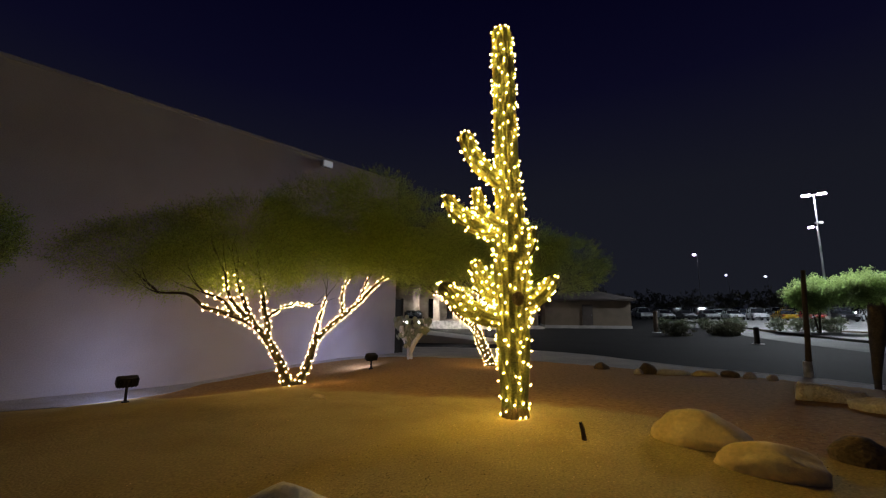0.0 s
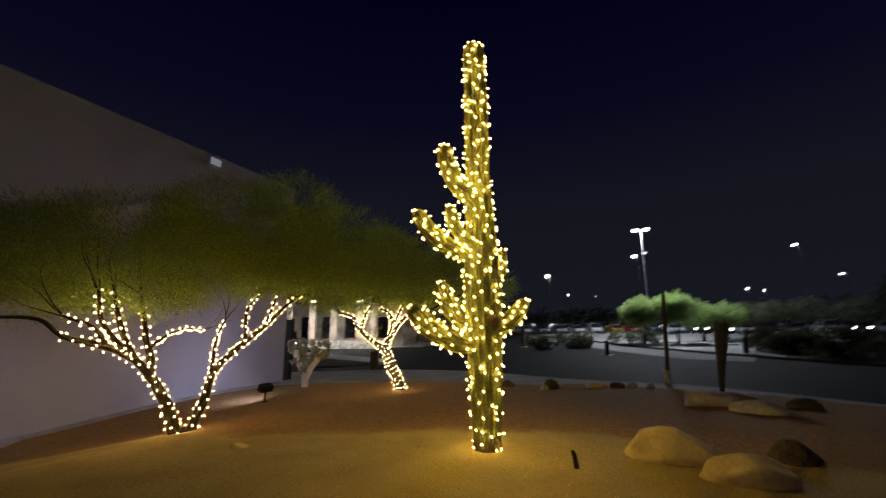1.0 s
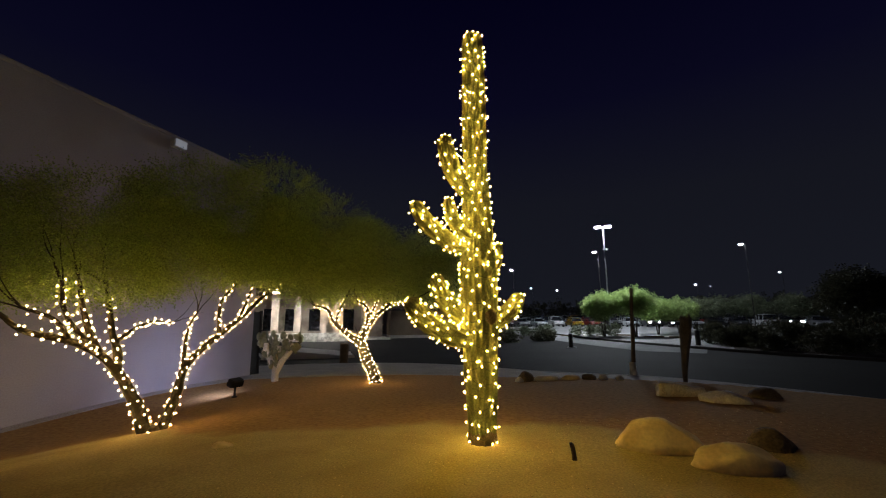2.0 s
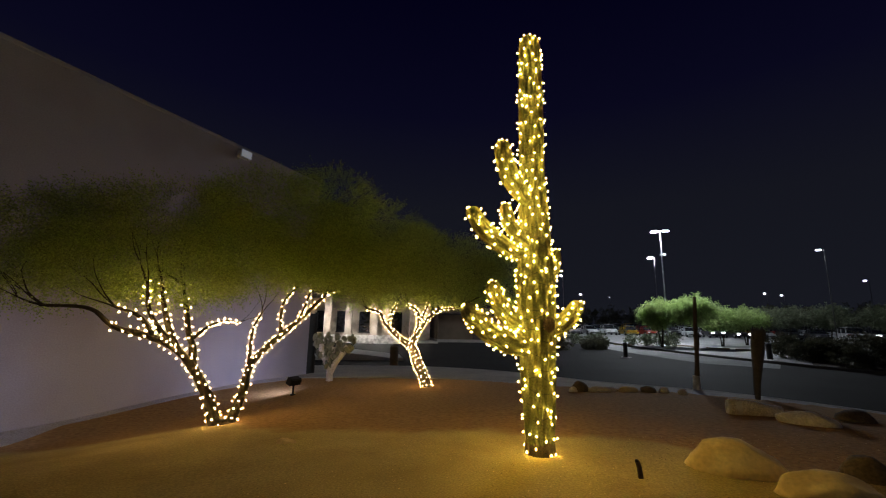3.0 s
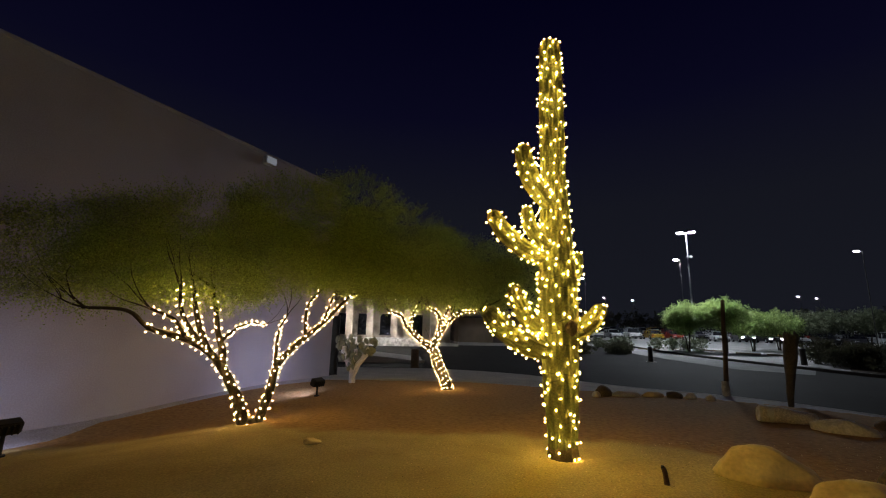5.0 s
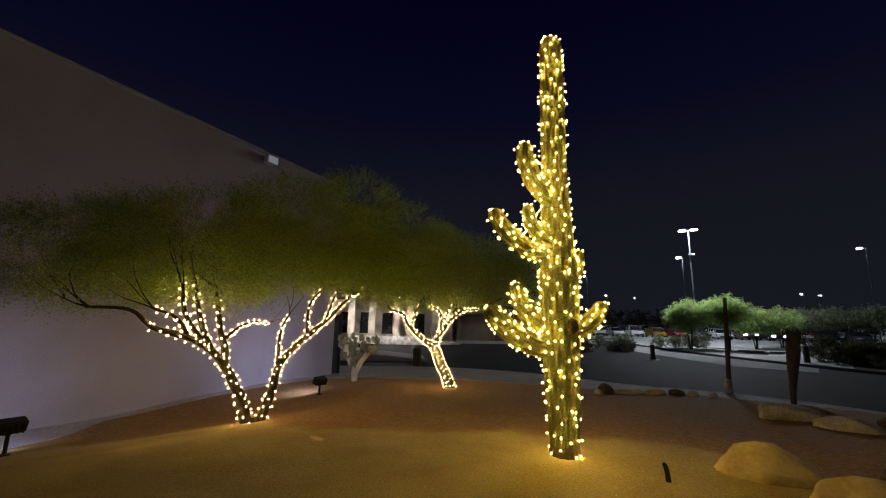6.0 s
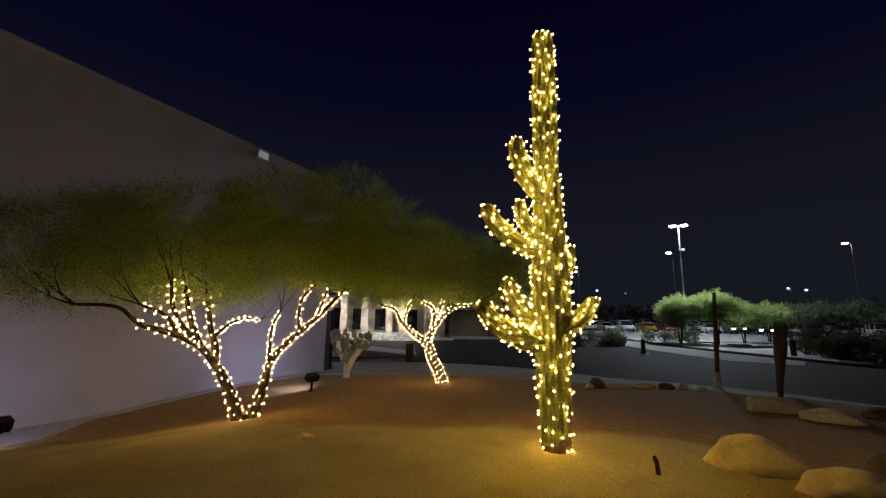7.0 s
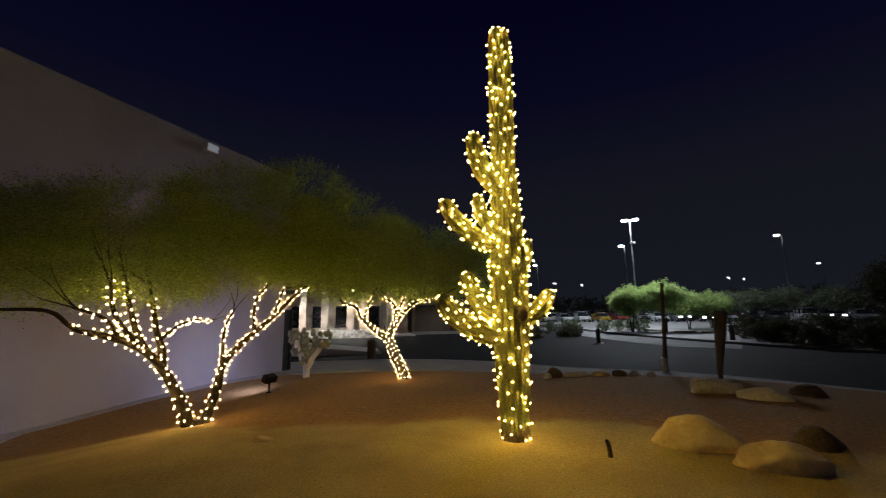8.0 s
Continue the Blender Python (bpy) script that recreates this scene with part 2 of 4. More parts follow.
def curve_points(pts, step=0.06):
    """Catmull-Rom through points, evenly enough spaced."""
    p = [Vector(a) for a in pts]
    p = [2 * p[0] - p[1], *p, 2 * p[-1] - p[-2]]
    out = []
    for a, b, c, d in zip(p, p[1:], p[2:], p[3:]):
        n = max(2, int((c - b).length / step))
        for k in range(n):
            t = k / n
            out.append(0.5 * (2 * b + (c - a) * t + (2 * a - 5 * b + 4 * c - d) * t * t + (3 * b - a - 3 * c + d) * t ** 3))
    out.append(p[-2])
    return out


def frames(path):
    """Side and up directions along a path, with no twist."""
    side = None
    out = []
    for k, c in enumerate(path):
        d = (path[min(k + 1, len(path) - 1)] - path[max(k - 1, 0)]).normalized()
        if side is None:
            side = d.cross(Vector((0.31, -0.95, 0.05))).normalized()
        side = (side - d * side.dot(d)).normalized()
        out.append((c, side, d.cross(side), d))
    return out


def tube(path, radius, n=10, ribs=0, rib_depth=0.0, rough=0.0, dome=False, verts=None, faces=None):
    """Rings round a path; radius is a function of 0..1 along it."""
    verts, faces = ([], []) if verts is None else (verts, faces)
    base = len(verts)
    fr = frames(path)
    rows = [(c, s, u, radius(k / (len(fr) - 1))) for k, (c, s, u, d) in enumerate(fr)]
    if dome:
        c, s, u, r = rows[-1]
        d = fr[-1][3]
        rows += [(c + d * r * math.sin(a), s, u, r * math.cos(a)) for a in (0.35, 0.7, 1.0, 1.25, 1.45)]
    for c, s, u, r in rows:
        for k in range(n):
            a = math.tau * k / n
            rr = r * (1 + rib_depth * math.cos(ribs * a)) if ribs else r
            if rough:
                rr *= 1 + rough * noise.noise((c + s * math.cos(a) + u * math.sin(a)) * 3.0)
            verts.append(c + s * rr * math.cos(a) + u * rr * math.sin(a))
    for j in range(len(rows) - 1):
        for k in range(n):
            a, b = base + j * n + k, base + j * n + (k + 1) % n
            faces.append((a, b, b + n, a + n))
    faces.append(tuple(base + (len(rows) - 1) * n + k for k in range(n)))
    faces.append(tuple(base + n - 1 - k for k in range(n)))
    return verts, faces


def smooth01(t):
    t = min(1.0, max(0.0, t))
    return t * t * (3 - 2 * t)


# ---------------------------------------------------------------- the lie of the land
WALL_P, WALL_D = Vector((-9.12, 8.85)), Vector((0.536, 0.844)).normalized()
WALL_N = Vector((WALL_D.y, -WALL_D.x))
WALL_END = 9.62
EDGE = [(-7.0, 15.6), (-2.6, 16.3), (0.9, 15.9), (2.9, 14.7), (4.7, 13.4), (6.9, 12.1), (7.9, 11.0), (8.8, 8.8), (9.6, 5.5), (10.2, 0.0), (10.4, -9.0)]
ROAD_Z = -0.46


def rise(x, y):
    """The car park climbs gently away from the garden."""
    d = math.hypot(x, y)
    return 0.0175 * min(75.0, max(0.0, d - 27.0))


def edge_y(x):
    return float(np.interp(x, [e[0] for e in EDGE], [e[1] for e in EDGE]))


def off_wall(x, y):
    return (Vector((x, y)) - WALL_P).dot(WALL_N)


def garden_z(x, y):
    d = off_wall(x, y)
    z = -0.034 * min(10.0, max(0.0, y - 6.0))
    z -= 0.50 * smooth01((5.8 - d) / 4.7) * (1 - smooth01((y - 9.5) / 6.0))
    return z + 0.025 * noise.noise(Vector((x * 0.5, y * 0.5, 0.3)))


def inside_garden(x, y):
    return x < 10.4 and y < edge_y(x)


def ground_z(x, y):
    """The one sheet of ground: garden, and the bed below the paving."""
    if inside_garden(x, y):
        z = garden_z(x, y)
        return z
    return ROAD_Z - 0.06 + rise(x, y)


# ---------------------------------------------------------------- ground, paving, road
def sheet_axis(near, step, far):
    a = list(np.arange(near[0], near[1] + 1e-6, step))
    d, grow = step, 1.22
    lo, hi = a[0], a[-1]
    while hi < far:
        d *= grow
        hi += d
        lo -= d
        a = [lo, *a, hi]
    return [float(v) for v in a]


def ground_sheet():
    xs, ys = sheet_axis((-12.0, 11.0), 0.16, 900.0), sheet_axis((-2.0, 17.0), 0.16, 900.0)
    verts = [(x, y, ground_z(x, y)) for y in ys for x in xs]
    n = len(xs)
    faces = [(j * n + i, j * n + i + 1, (j + 1) * n + i + 1, (j + 1) * n + i) for j in range(len(ys) - 1) for i in range(n - 1)]
    ob = new("ground", raw_mesh("ground", verts, faces, SOIL, True))
    return tagged(ob, "tan decomposed granite desert garden ground with loose grit", "ground", kind="structure")


ground_sheet()


def offset_line(pts, far):
    out = []
    for k, p in enumerate(pts):
        far_k = far(p) if callable(far) else far
        a, b = Vector(pts[max(k - 1, 0)]), Vector(pts[min(k + 1, len(pts) - 1)])
        d = (b - a).normalized()
        out.append(Vector(p) + Vector((-d.y, d.x)) * far_k)
    return out


EDGE_FINE = [Vector((p.x, p.y)) for p in curve_points([(x, y, 0) for x, y in EDGE], 0.5)]


def strip(far0, far1, z0, z1, material, name, verts_only=False):
    """A paved band along the garden's edge, as a solid."""
    a, b = offset_line(EDGE_FINE, far0), offset_line(EDGE_FINE, far1)
    verts, faces = [], []
    for p, q in zip(a, b):
        verts += [(p.x, p.y, z1(p)), (q.x, q.y, z1(q)), (q.x, q.y, z0), (p.x, p.y, z0)]
    for k in range(len(a) - 1):
        i = 4 * k
        for e in range(4):
            faces.append((i + e, i + (e + 1) % 4, i + 4 + (e + 1) % 4, i + 4 + e))
    return raw_mesh(name, verts, faces, material)


def path_width(p, more=0.0):
    """The footpath is widest where it meets the drive to the porch."""
    return 1.7 + 2.2 * (1 - smooth01((p.x + 1.0) / 8.0)) + more


def walk_top(p):
    return -0.31


tagged(new("pavement", strip(-0.05, path_width, -0.6, walk_top, CONCRETE, "pavement")), "pale grey concrete footpath round the garden bed", "pavement", kind="structure")
tagged(new("kerb", strip(lambda p: path_width(p, 0.005), lambda p: path_width(p, 0.17), -0.6, lambda p: -0.305, CONCRETE, "kerb")), "grey concrete kerb beside the road", "kerb", kind="structure")


def road_sheet():
    a = offset_line(EDGE_FINE, lambda p: path_width(p, 0.175))
    verts, faces = [], []
    rings = [0.0, 1.0, 2.5, 5.0, 9.0, 15.0, 24.0, 40.0, 70.0, 120.0]
    c = Vector((0.0, 4.0))
    for p in a:
        d = (p - c).normalized()
        for r in rings:
            q = p + d * r
            verts.append((q.x, q.y, ROAD_Z + rise(q.x, q.y)))
    n = len(rings)
    for k in range(len(a) - 1):
        for r in range(n - 1):
            faces.append((k * n + r, (k + 1) * n + r, (k + 1) * n + r + 1, k * n + r + 1))
    tagged(new("road", raw_mesh("road", verts, faces, ASPHALT, True)), "worn dark asphalt drive curving past the garden", "road", kind="structure")


road_sheet()


LOT_NEAR = [(20.5, 60.0), (19.4, 42.0), (18.0, 33.0), (17.7, 26.0), (17.9, 21.0), (18.4, 16.0), (20.0, 8.0)]
LOT_LINE = [(p.x, p.y) for p in curve_points([(x, y, 0) for x, y in LOT_NEAR], 1.0)]
LOT_D = Vector((0.74, 0.67))


def lot_strip(rows, material, name, line=LOT_LINE):
    """A sheet along the near side of the lot; rows are (distance in, height over the road)."""
    verts, faces = [], []
    for x, y in line:
        for o, up in rows:
            q = Vector((x, y)) + LOT_D * o
            verts.append((q.x, q.y, ROAD_Z + up + rise(q.x, q.y)))
    n = len(rows)
    for k in range(len(line) - 1):
        for r in range(n - 1):
            faces.append(((k + 1) * n + r, k * n + r, k * n + r + 1, (k + 1) * n + r + 1))
    return raw_mesh(name, verts, faces, material)


def lot_sheet():
    """The pale car park beyond the road: a flush strip coloured paler for lamp light, a kerb coloured dark for its
    shaded face, and the raised paving behind it.
    """
    lane = lot_strip([(0.0, -0.1), (0.02, 0.008), (1.5, 0.010), (3.2, 0.012), (5.3, 0.012)], LAMPLIT_ROAD, "pavement_lamplit", [p for p in LOT_LINE if p[1] > 18.5])
    tagged(new("pavement_lamplit", lane), "flush road strip along the parking lot, coloured paler for lamp light", "pavement", kind="structure")
    kerb = lot_strip([(5.302, -0.1), (5.304, 0.15), (5.32, 0.165), (5.52, 0.165), (5.53, 0.0)], SHADEKERB, "kerb_lot")
    tagged(new("kerb_lot", kerb), "kerb at the edge of the lot, coloured dark for its shaded face", "kerb", kind="structure")
    top = lot_strip([(5.532, -0.2), (5.534, 0.13), (9.0, 0.13), (18.0, 0.13), (40.0, 0.13), (95.0, 0.13)], LOTMAT, "pavement_lot")
    tagged(new("pavement_lot", top), "pale worn paving of the parking lot", "pavement", kind="structure")


lot_sheet()


def lot_z(x, y):
    return ROAD_Z + 0.13 + rise(x, y)


def darkening_bed():
    """A sheet of dark soil under the shrubs, added to darken the corner of the lot."""
    line = [(p.x, p.y) for p in curve_points([(22.4, 21.2, 0), (22.6, 17.0, 0), (23.6, 8.0, 0)], 1.0)]
    verts, faces = [], []
    outs = [0.5, 0.52, 3.0, 6.0, 10.0, 16.0]
    for k, (x, y) in enumerate(line):
        for j, o in enumerate(outs):
            if k == 0:
                o *= 0.8
            qx, qy = x + 0.74 * o, y + 0.67 * o
            verts.append((qx, qy, lot_z(qx, qy) + (0.03 + 0.02 * noise.noise(Vector((qx, qy, 2))) if j else 0.0)))
    n = len(outs)
    for k in range(len(line) - 1):
        for r in range(n - 1):
            faces.append(((k + 1) * n + r, k * n + r, k * n + r + 1, (k + 1) * n + r + 1))
    tagged(new("ground_dark_corner", raw_mesh("ground_dark_corner", verts, faces, DARKSOIL, True)), "dark soil sheet added under the shrubs to darken the lot corner", "ground", kind="structure")


darkening_bed()


def gravel_stuff():
    """Loose grit and pebbles over the near garden."""
    rng = random.Random(5)
    verts, faces = [], []
    k = 0
    while k < 8000:
        x, y = rng.uniform(-2.6, 6.5), 1.6 + 5.3 * rng.random() ** 1.2
        if noise.noise(Vector((x * 0.9, y * 0.9, 4))) < rng.uniform(-0.5, 0.3):
            continue
        r = rng.choice((0.004, 0.005, 0.006, 0.007, 0.009))
        z = garden_z(x, y) + r * 0.25
        b = len(verts)
        a0 = rng.random() * 6.28
        for i in range(5):
            a = a0 + i * 1.2566
            rr = r * rng.uniform(0.7, 1.3)
            verts.append((x + rr * math.cos(a), y + rr * math.sin(a), z - 0.3 * r))
        verts.append((x + rng.uniform(-0.3, 0.3) * r, y + rng.uniform(-0.3, 0.3) * r, z + r * rng.uniform(0.5, 0.9)))
        faces += [(b + i, b + (i + 1) % 5, b + 5) for i in range(5)]
        k += 1
    tagged(new("gravel", raw_mesh("gravel", verts, faces, GRAVEL)), "loose tan gravel scattered over the garden bed", "gravel", kind="stuff")


gravel_stuff()


# ---------------------------------------------------------------- the long building
def wall_frame(s, d=0.0, z=0.0):
    """A pose with x along the wall and y away from it, towards the garden."""
    p = WALL_P + WALL_D * s + WALL_N * d
    return pose(p.x, p.y, z) @ Matrix(((WALL_D.x, WALL_N.x, 0, 0), (WALL_D.y, WALL_N.y, 0, 0), (0, 0, 1, 0), (0, 0, 0, 1)))


def building():
    b = thing("long_building", "long windowless stucco building with a flat parapet", "building", kind="structure")
    b.matrix_basis = wall_frame(0)
    part("wall", boxed(-30, WALL_END, -0.4, 0, -1.2, 6.83), STUCCO, b)
    part("wall", boxed(WALL_END - 0.4, WALL_END, -9, -0.402, -1.2, 6.83), STUCCO, b)
    part("roof", boxed(-30, WALL_END - 0.402, -14, -0.402, 6.3, 6.6), CAPMAT, b)
    cap = bmesh.new()
    box(cap, -30, WALL_END + 0.03, -0.44, 0.03, 6.832, 6.93, 0.012)
    part("parapet_cap", cap, STUCCO, b)
    return b


building()


def wall_apron():
    """A narrow concrete apron lying along the foot of the wall, widened to stand for the floodlit wall foot."""
    verts, faces = [], []
    for k in range(100):
        s = -20 + (WALL_END + 20) * k / 99
        # The wide stretch, in the wall's lavender, stands in for flood light there.
        w = float(np.interp(s, [-3.0, -0.5, 1.2, 2.4, 6.0, 8.0], [0.55, 1.5, 1.15, 0.20, 0.20, 0.48]))
        for d, up in ((0.004, 0.04), (w, 0.008), (w, -0.2)):
            p = WALL_P + WALL_D * s + WALL_N * d
            verts.append((p.x, p.y, garden_z(p.x, p.y) + up))
    for k in range(99):
        i = 3 * k
        faces += [(i, i + 1, i + 4, i + 3), (i + 1, i + 2, i + 5, i + 4)]
    tagged(new("pavement_apron", raw_mesh("pavement_apron", verts, faces, LIT_APRON)), "pale concrete apron along the wall, widened for its floodlit foot", "pavement", kind="structure")


wall_apron()


def wall_light():
    t = thing("wall_light", "dim white box floodlight fixed high under the parapet", "wall light")
    t.matrix_basis = wall_frame(5.95, 0.0, 6.62)
    bm = bmesh.new()
    box(bm, -0.20, 0.20, 0.05, 0.26, -0.13, 0.12, 0.03)
    part("housing", bm, WHITEPAINT, t)
    part("lens", boxed(-0.18, 0.18, 0.261, 0.272, -0.115, 0.105), DIMGLOW, t, "dimly glowing glass lens")
    part("bracket", boxed(-0.07, 0.07, 0.003, 0.07, -0.08, 0.08, 0.008), STEEL, t)


wall_light()


def ground_flood(x, y, h, power):
    """A box floodlight on a stem whose back is to the garden and which lights the wall."""
    z = garden_z(x, y)
    t = thing("ground_floodlight", "dark box floodlight on a short stem turned to the wall", "floodlight", (0, 0, 0), group="floodlights along the wall")
    s, d = (Vector((x, y)) - WALL_P).dot(WALL_D), off_wall(x, y)
    t.matrix_basis = wall_frame(s, d, z)
    part("stem", cyl(bmesh.new(), (0, 0, -0.05), (0, 0, h - 0.08), 0.028), BLACK, t)
    part("base_plate", cyl(bmesh.new(), (0, 0, -0.02), (0, 0, 0.03), 0.07), BLACK, t)
    tilt = pose(0, 0, h, -22)
    bm = bmesh.new()
    box(bm, -0.19, 0.19, -0.10, 0.09, -0.095, 0.095, 0.02, tilt)
    part("housing", bm, BLACK, t)
    for k in range(5):
        part("cooling_fin", boxed(-0.15 + 0.07 * k, -0.135 + 0.07 * k, 0.085, 0.13, -0.07, 0.07, m=tilt), BLACK, t)
    part("lens", boxed(-0.16, 0.16, -0.108, -0.101, -0.075, 0.075, m=tilt), LENS_DIM, t, "glass lens")
    lm = wall_frame(s, d, z + h) @ pose(0, -0.14, 0.03) @ pose(0, 0, 0, -90 - 12, 0, 0)
    lamp("flood_beam", "AREA", power, (0.62, 0.66, 1.0), lm, 0.30, size_y=0.14)


ground_flood(-7.3, 8.1, 0.42, 5.5)
ground_flood(-3.62, 12.95, 0.36, 15)
# An unseen third floodlight, added to carry the wash along the left of the wall.
ground_flood(-10.7, 2.7, 0.42, 5)


# ---------------------------------------------------------------- string lights
def bulb_mesh(material, r):
    bm = bmesh.new()
    bmesh.ops.create_icosphere(bm, subdivisions=1, radius=r)
    bmesh.ops.scale(bm, vec=(1, 1, 1.25), verts=bm.verts)
    return mesh_of("bulb", bm, material, True)


BULB_MESH, TREE_BULB_MESH = bulb_mesh(BULB, 0.0095), bulb_mesh(TREE_BULB, 0.0105)


def string_lights(spots, label, group, per=100, bulb=BULB_MESH):
    """Strings of warm bulbs along the given places, a hundred to a string."""
    for k in range(0, len(spots), per):
        run = spots[k:k + per]
        if len(run) < 4:
            continue
        t = thing("string_lights", label, "string lights", tuple(run[0]), group=group)
        o = Vector(run[0])
        verts, faces = tube([Vector(p) - o for p in run], lambda a: 0.0028, 4)
        part("cable", raw_mesh("cable", verts, faces, CABLE), None, t, "thin dark green cable")
        for p in run:
            part("bulb", bulb, None, t, m=Matrix.Translation(Vector(p) - o))


def wrap(path, radius, pitch, gap, rng, out=0.020, start=0.0, end=1.0):
    """Places of bulbs wound round a limb."""
    fr = frames(path)
    length = sum((b - a).length for a, b in zip(path, path[1:]))
    spots, t, ang = [], start, rng.random() * 6.28
    while t < end:
        f = t * (len(fr) - 1)
        k = min(int(f), len(fr) - 2)
        c = fr[k][0].lerp(fr[k + 1][0], f - k)
        r = radius(t) + out
        a = ang + rng.uniform(-0.3, 0.3)
        j = rng.uniform(-0.035, 0.035)
        spots.append(c + (fr[k][1] * math.cos(a) + fr[k][2] * math.sin(a)) * r + fr[k][3] * j)
        turn = min(2.4, gap * rng.uniform(0.75, 1.3) / max(r, 0.02))
        ang += turn
        t += pitch * turn / math.tau / length
    return spots


def zigzag(path, radius, pitch, gap, rng, reach, out=0.024, start=0.0):
    """Places of bulbs on a cable led to and fro across the side of a limb that faces the footpath."""
    front = Vector((-0.22, -0.97, 0.0))
    fr = frames(path)
    length = sum((b - a).length for a, b in zip(path, path[1:]))
    spots, t, way = [], start, 1
    while t < 1.0:
        f = t * (len(fr) - 1)
        k = min(int(f), len(fr) - 2)
        c, s, u, d = fr[k]
        c = c.lerp(fr[k + 1][0], f - k)
        a0, r = math.atan2(front.dot(u), front.dot(s)), radius(t) + out
        n = max(2, round(2 * reach * r / gap))
        shift = rng.uniform(-0.5, 0.5)
        for i in range(n):
            a = a0 + way * reach * (2 * (i + 0.5 + shift) / n - 1) + rng.uniform(-0.45, 0.45) * gap / r
            along = rng.uniform(-0.5, 0.5) * pitch
            # the cable skips where it turns round the flank
            if 1.35 < abs(a - a0) < 1.8 and rng.random() < 0.35:
                continue
            spots.append(c + (s * math.cos(a) + u * math.sin(a)) * r + d * along)
        way = -way
        t += pitch * (1.25 - 0.45 * t) / length
    return spots


# ---------------------------------------------------------------- the saguaro
def saguaro():
    rng = random.Random(11)
    t = thing("saguaro_cactus", "tall ribbed green saguaro cactus with short upturned arms wound in lights", "cactus", (0.6, 6.1, 0))
    o = Vector((0.6, 6.1, 0))
    trunk = curve_points([(0.615, 6.09, -0.1), (0.61, 6.1, 0.7), (0.605, 6.1, 1.6), (0.60, 6.1, 2.5), (0.560, 6.04, 3.5), (0.535, 5.97, 4.7), (0.512, 5.93, 5.47)], 0.09)
    zr = [(-0.1, 0.165), (0.1, 0.165), (0.6, 0.200), (1.1, 0.222), (1.6, 0.235), (2.1, 0.243), (2.6, 0.208), (3.0, 0.190), (3.5, 0.162), (4.6, 0.160), (5.2, 0.148), (5.6, 0.132)]

    def trunk_r(a):
        z = -0.1 + a * 5.57
        return float(np.interp(z, [p[0] for p in zr], [p[1] for p in zr]))

    v, f = tube([p - o for p in trunk], trunk_r, 108, 18, 0.045, 0.05, True)
    part("trunk", raw_mesh("trunk", v, f, SAGUARO, True), None, t)
    spots = zigzag(trunk, lambda a: trunk_r(a) * 1.05, 0.130, 0.145, rng, 3.05, start=0.03)
    top = trunk[-1]
    for k in range(9):
        a = k * 0.9
        spots.append(top + Vector((0.10 * math.cos(a), 0.10 * math.sin(a), 0.10 + 0.03 * rng.random())))
    arms = [
        ([(0.58, 6.08, 3.17), (0.40, 5.96, 3.24), (0.18, 5.80, 3.42), (0.05, 5.66, 3.62), (0.015, 5.60, 3.73)], 0.105),
        ([(0.58, 6.10, 2.50), (0.33, 6.08, 2.50), (0.08, 6.06, 2.62), (-0.15, 6.01, 2.80), (-0.275, 5.97, 2.96)], 0.100),
        ([(0.55, 6.02, 2.58), (0.34, 5.95, 2.66), (0.19, 5.90, 2.82), (0.135, 5.88, 3.03)], 0.078),
        ([(0.58, 6.08, 1.30), (0.33, 6.04, 1.29), (0.03, 6.02, 1.41), (-0.20, 6.00, 1.58), (-0.31, 5.99, 1.70)], 0.118),
        ([(0.60, 6.15, 1.46), (0.40, 6.22, 1.55), (0.23, 6.30, 1.72), (0.13, 6.34, 1.92), (0.095, 6.35, 2.04)], 0.105),
        ([(0.62, 6.10, 1.42), (0.82, 6.07, 1.49), (1.02, 6.05, 1.65), (1.13, 6.04, 1.79)], 0.100),
        ([(0.66, 6.12, 2.10), (0.83, 6.14, 2.24), (0.89, 6.14, 2.42), (0.90, 6.14, 2.50)], 0.080),
    ]
    all_spots = [spots]
    for pts, r in arms:
        path = curve_points(pts, 0.05)
        fn = lambda a, r=r: r * (0.82 + 0.30 * smooth01(a * 2.2) - 0.18 * smooth01((a - 0.7) / 0.3))
        v, f = tube([p - o for p in path], fn, 66, 11, 0.055, 0.05, True)
        part("arm", raw_mesh("arm", v, f, SAGUARO, True), None, t)
        more = zigzag(path, lambda a, fn=fn: fn(a) * 1.05, 0.115, 0.12, rng, 3.05, start=0.3)
        tip, d = path[-1], (path[-1] - path[-2]).normalized()
        more += [tip + d * (r * 0.98), tip + d * r * 0.7 + Vector((-0.05, -0.03, 0)), tip + d * r * 0.7 + Vector((0.05, -0.03, 0.01))]
        all_spots.append(more)
    # the healed stump of a lost arm, facing the path
    bm = bmesh.new()
    bmesh.ops.create_uvsphere(bm, u_segments=16, v_segments=10, radius=0.085)
    bmesh.ops.scale(bm, vec=(1, 0.7, 1.2), verts=bm.verts)
    part("arm_scar", bm, SCAR, t, "dark corky scar of a lost arm", True, Matrix.Translation((0.075, -0.215, 1.56)))
    v, f = tube([Vector((0.015, -0.01, -0.12)), Vector((0.015, -0.01, 0.0)), Vector((0.012, -0.01, 0.09)), Vector((0.012, -0.005, 0.16))], lambda a: 0.192 - 0.03 * a, 54, 18, 0.05, 0.12)
    part("corky_base", raw_mesh("corky_base", v, f, CORK, True), None, t, "brown corky foot of the trunk")
    # spines along the ribs, one mesh for all
    verts, faces = [], []
    fr = frames(trunk)
    for j in range(0, len(fr), 1):
        c, s, u, d = fr[j]
        r = trunk_r(j / (len(fr) - 1)) * 1.07
        for k in range(18):
            a = math.tau * k / 18
            out = s * math.cos(a) + u * math.sin(a)
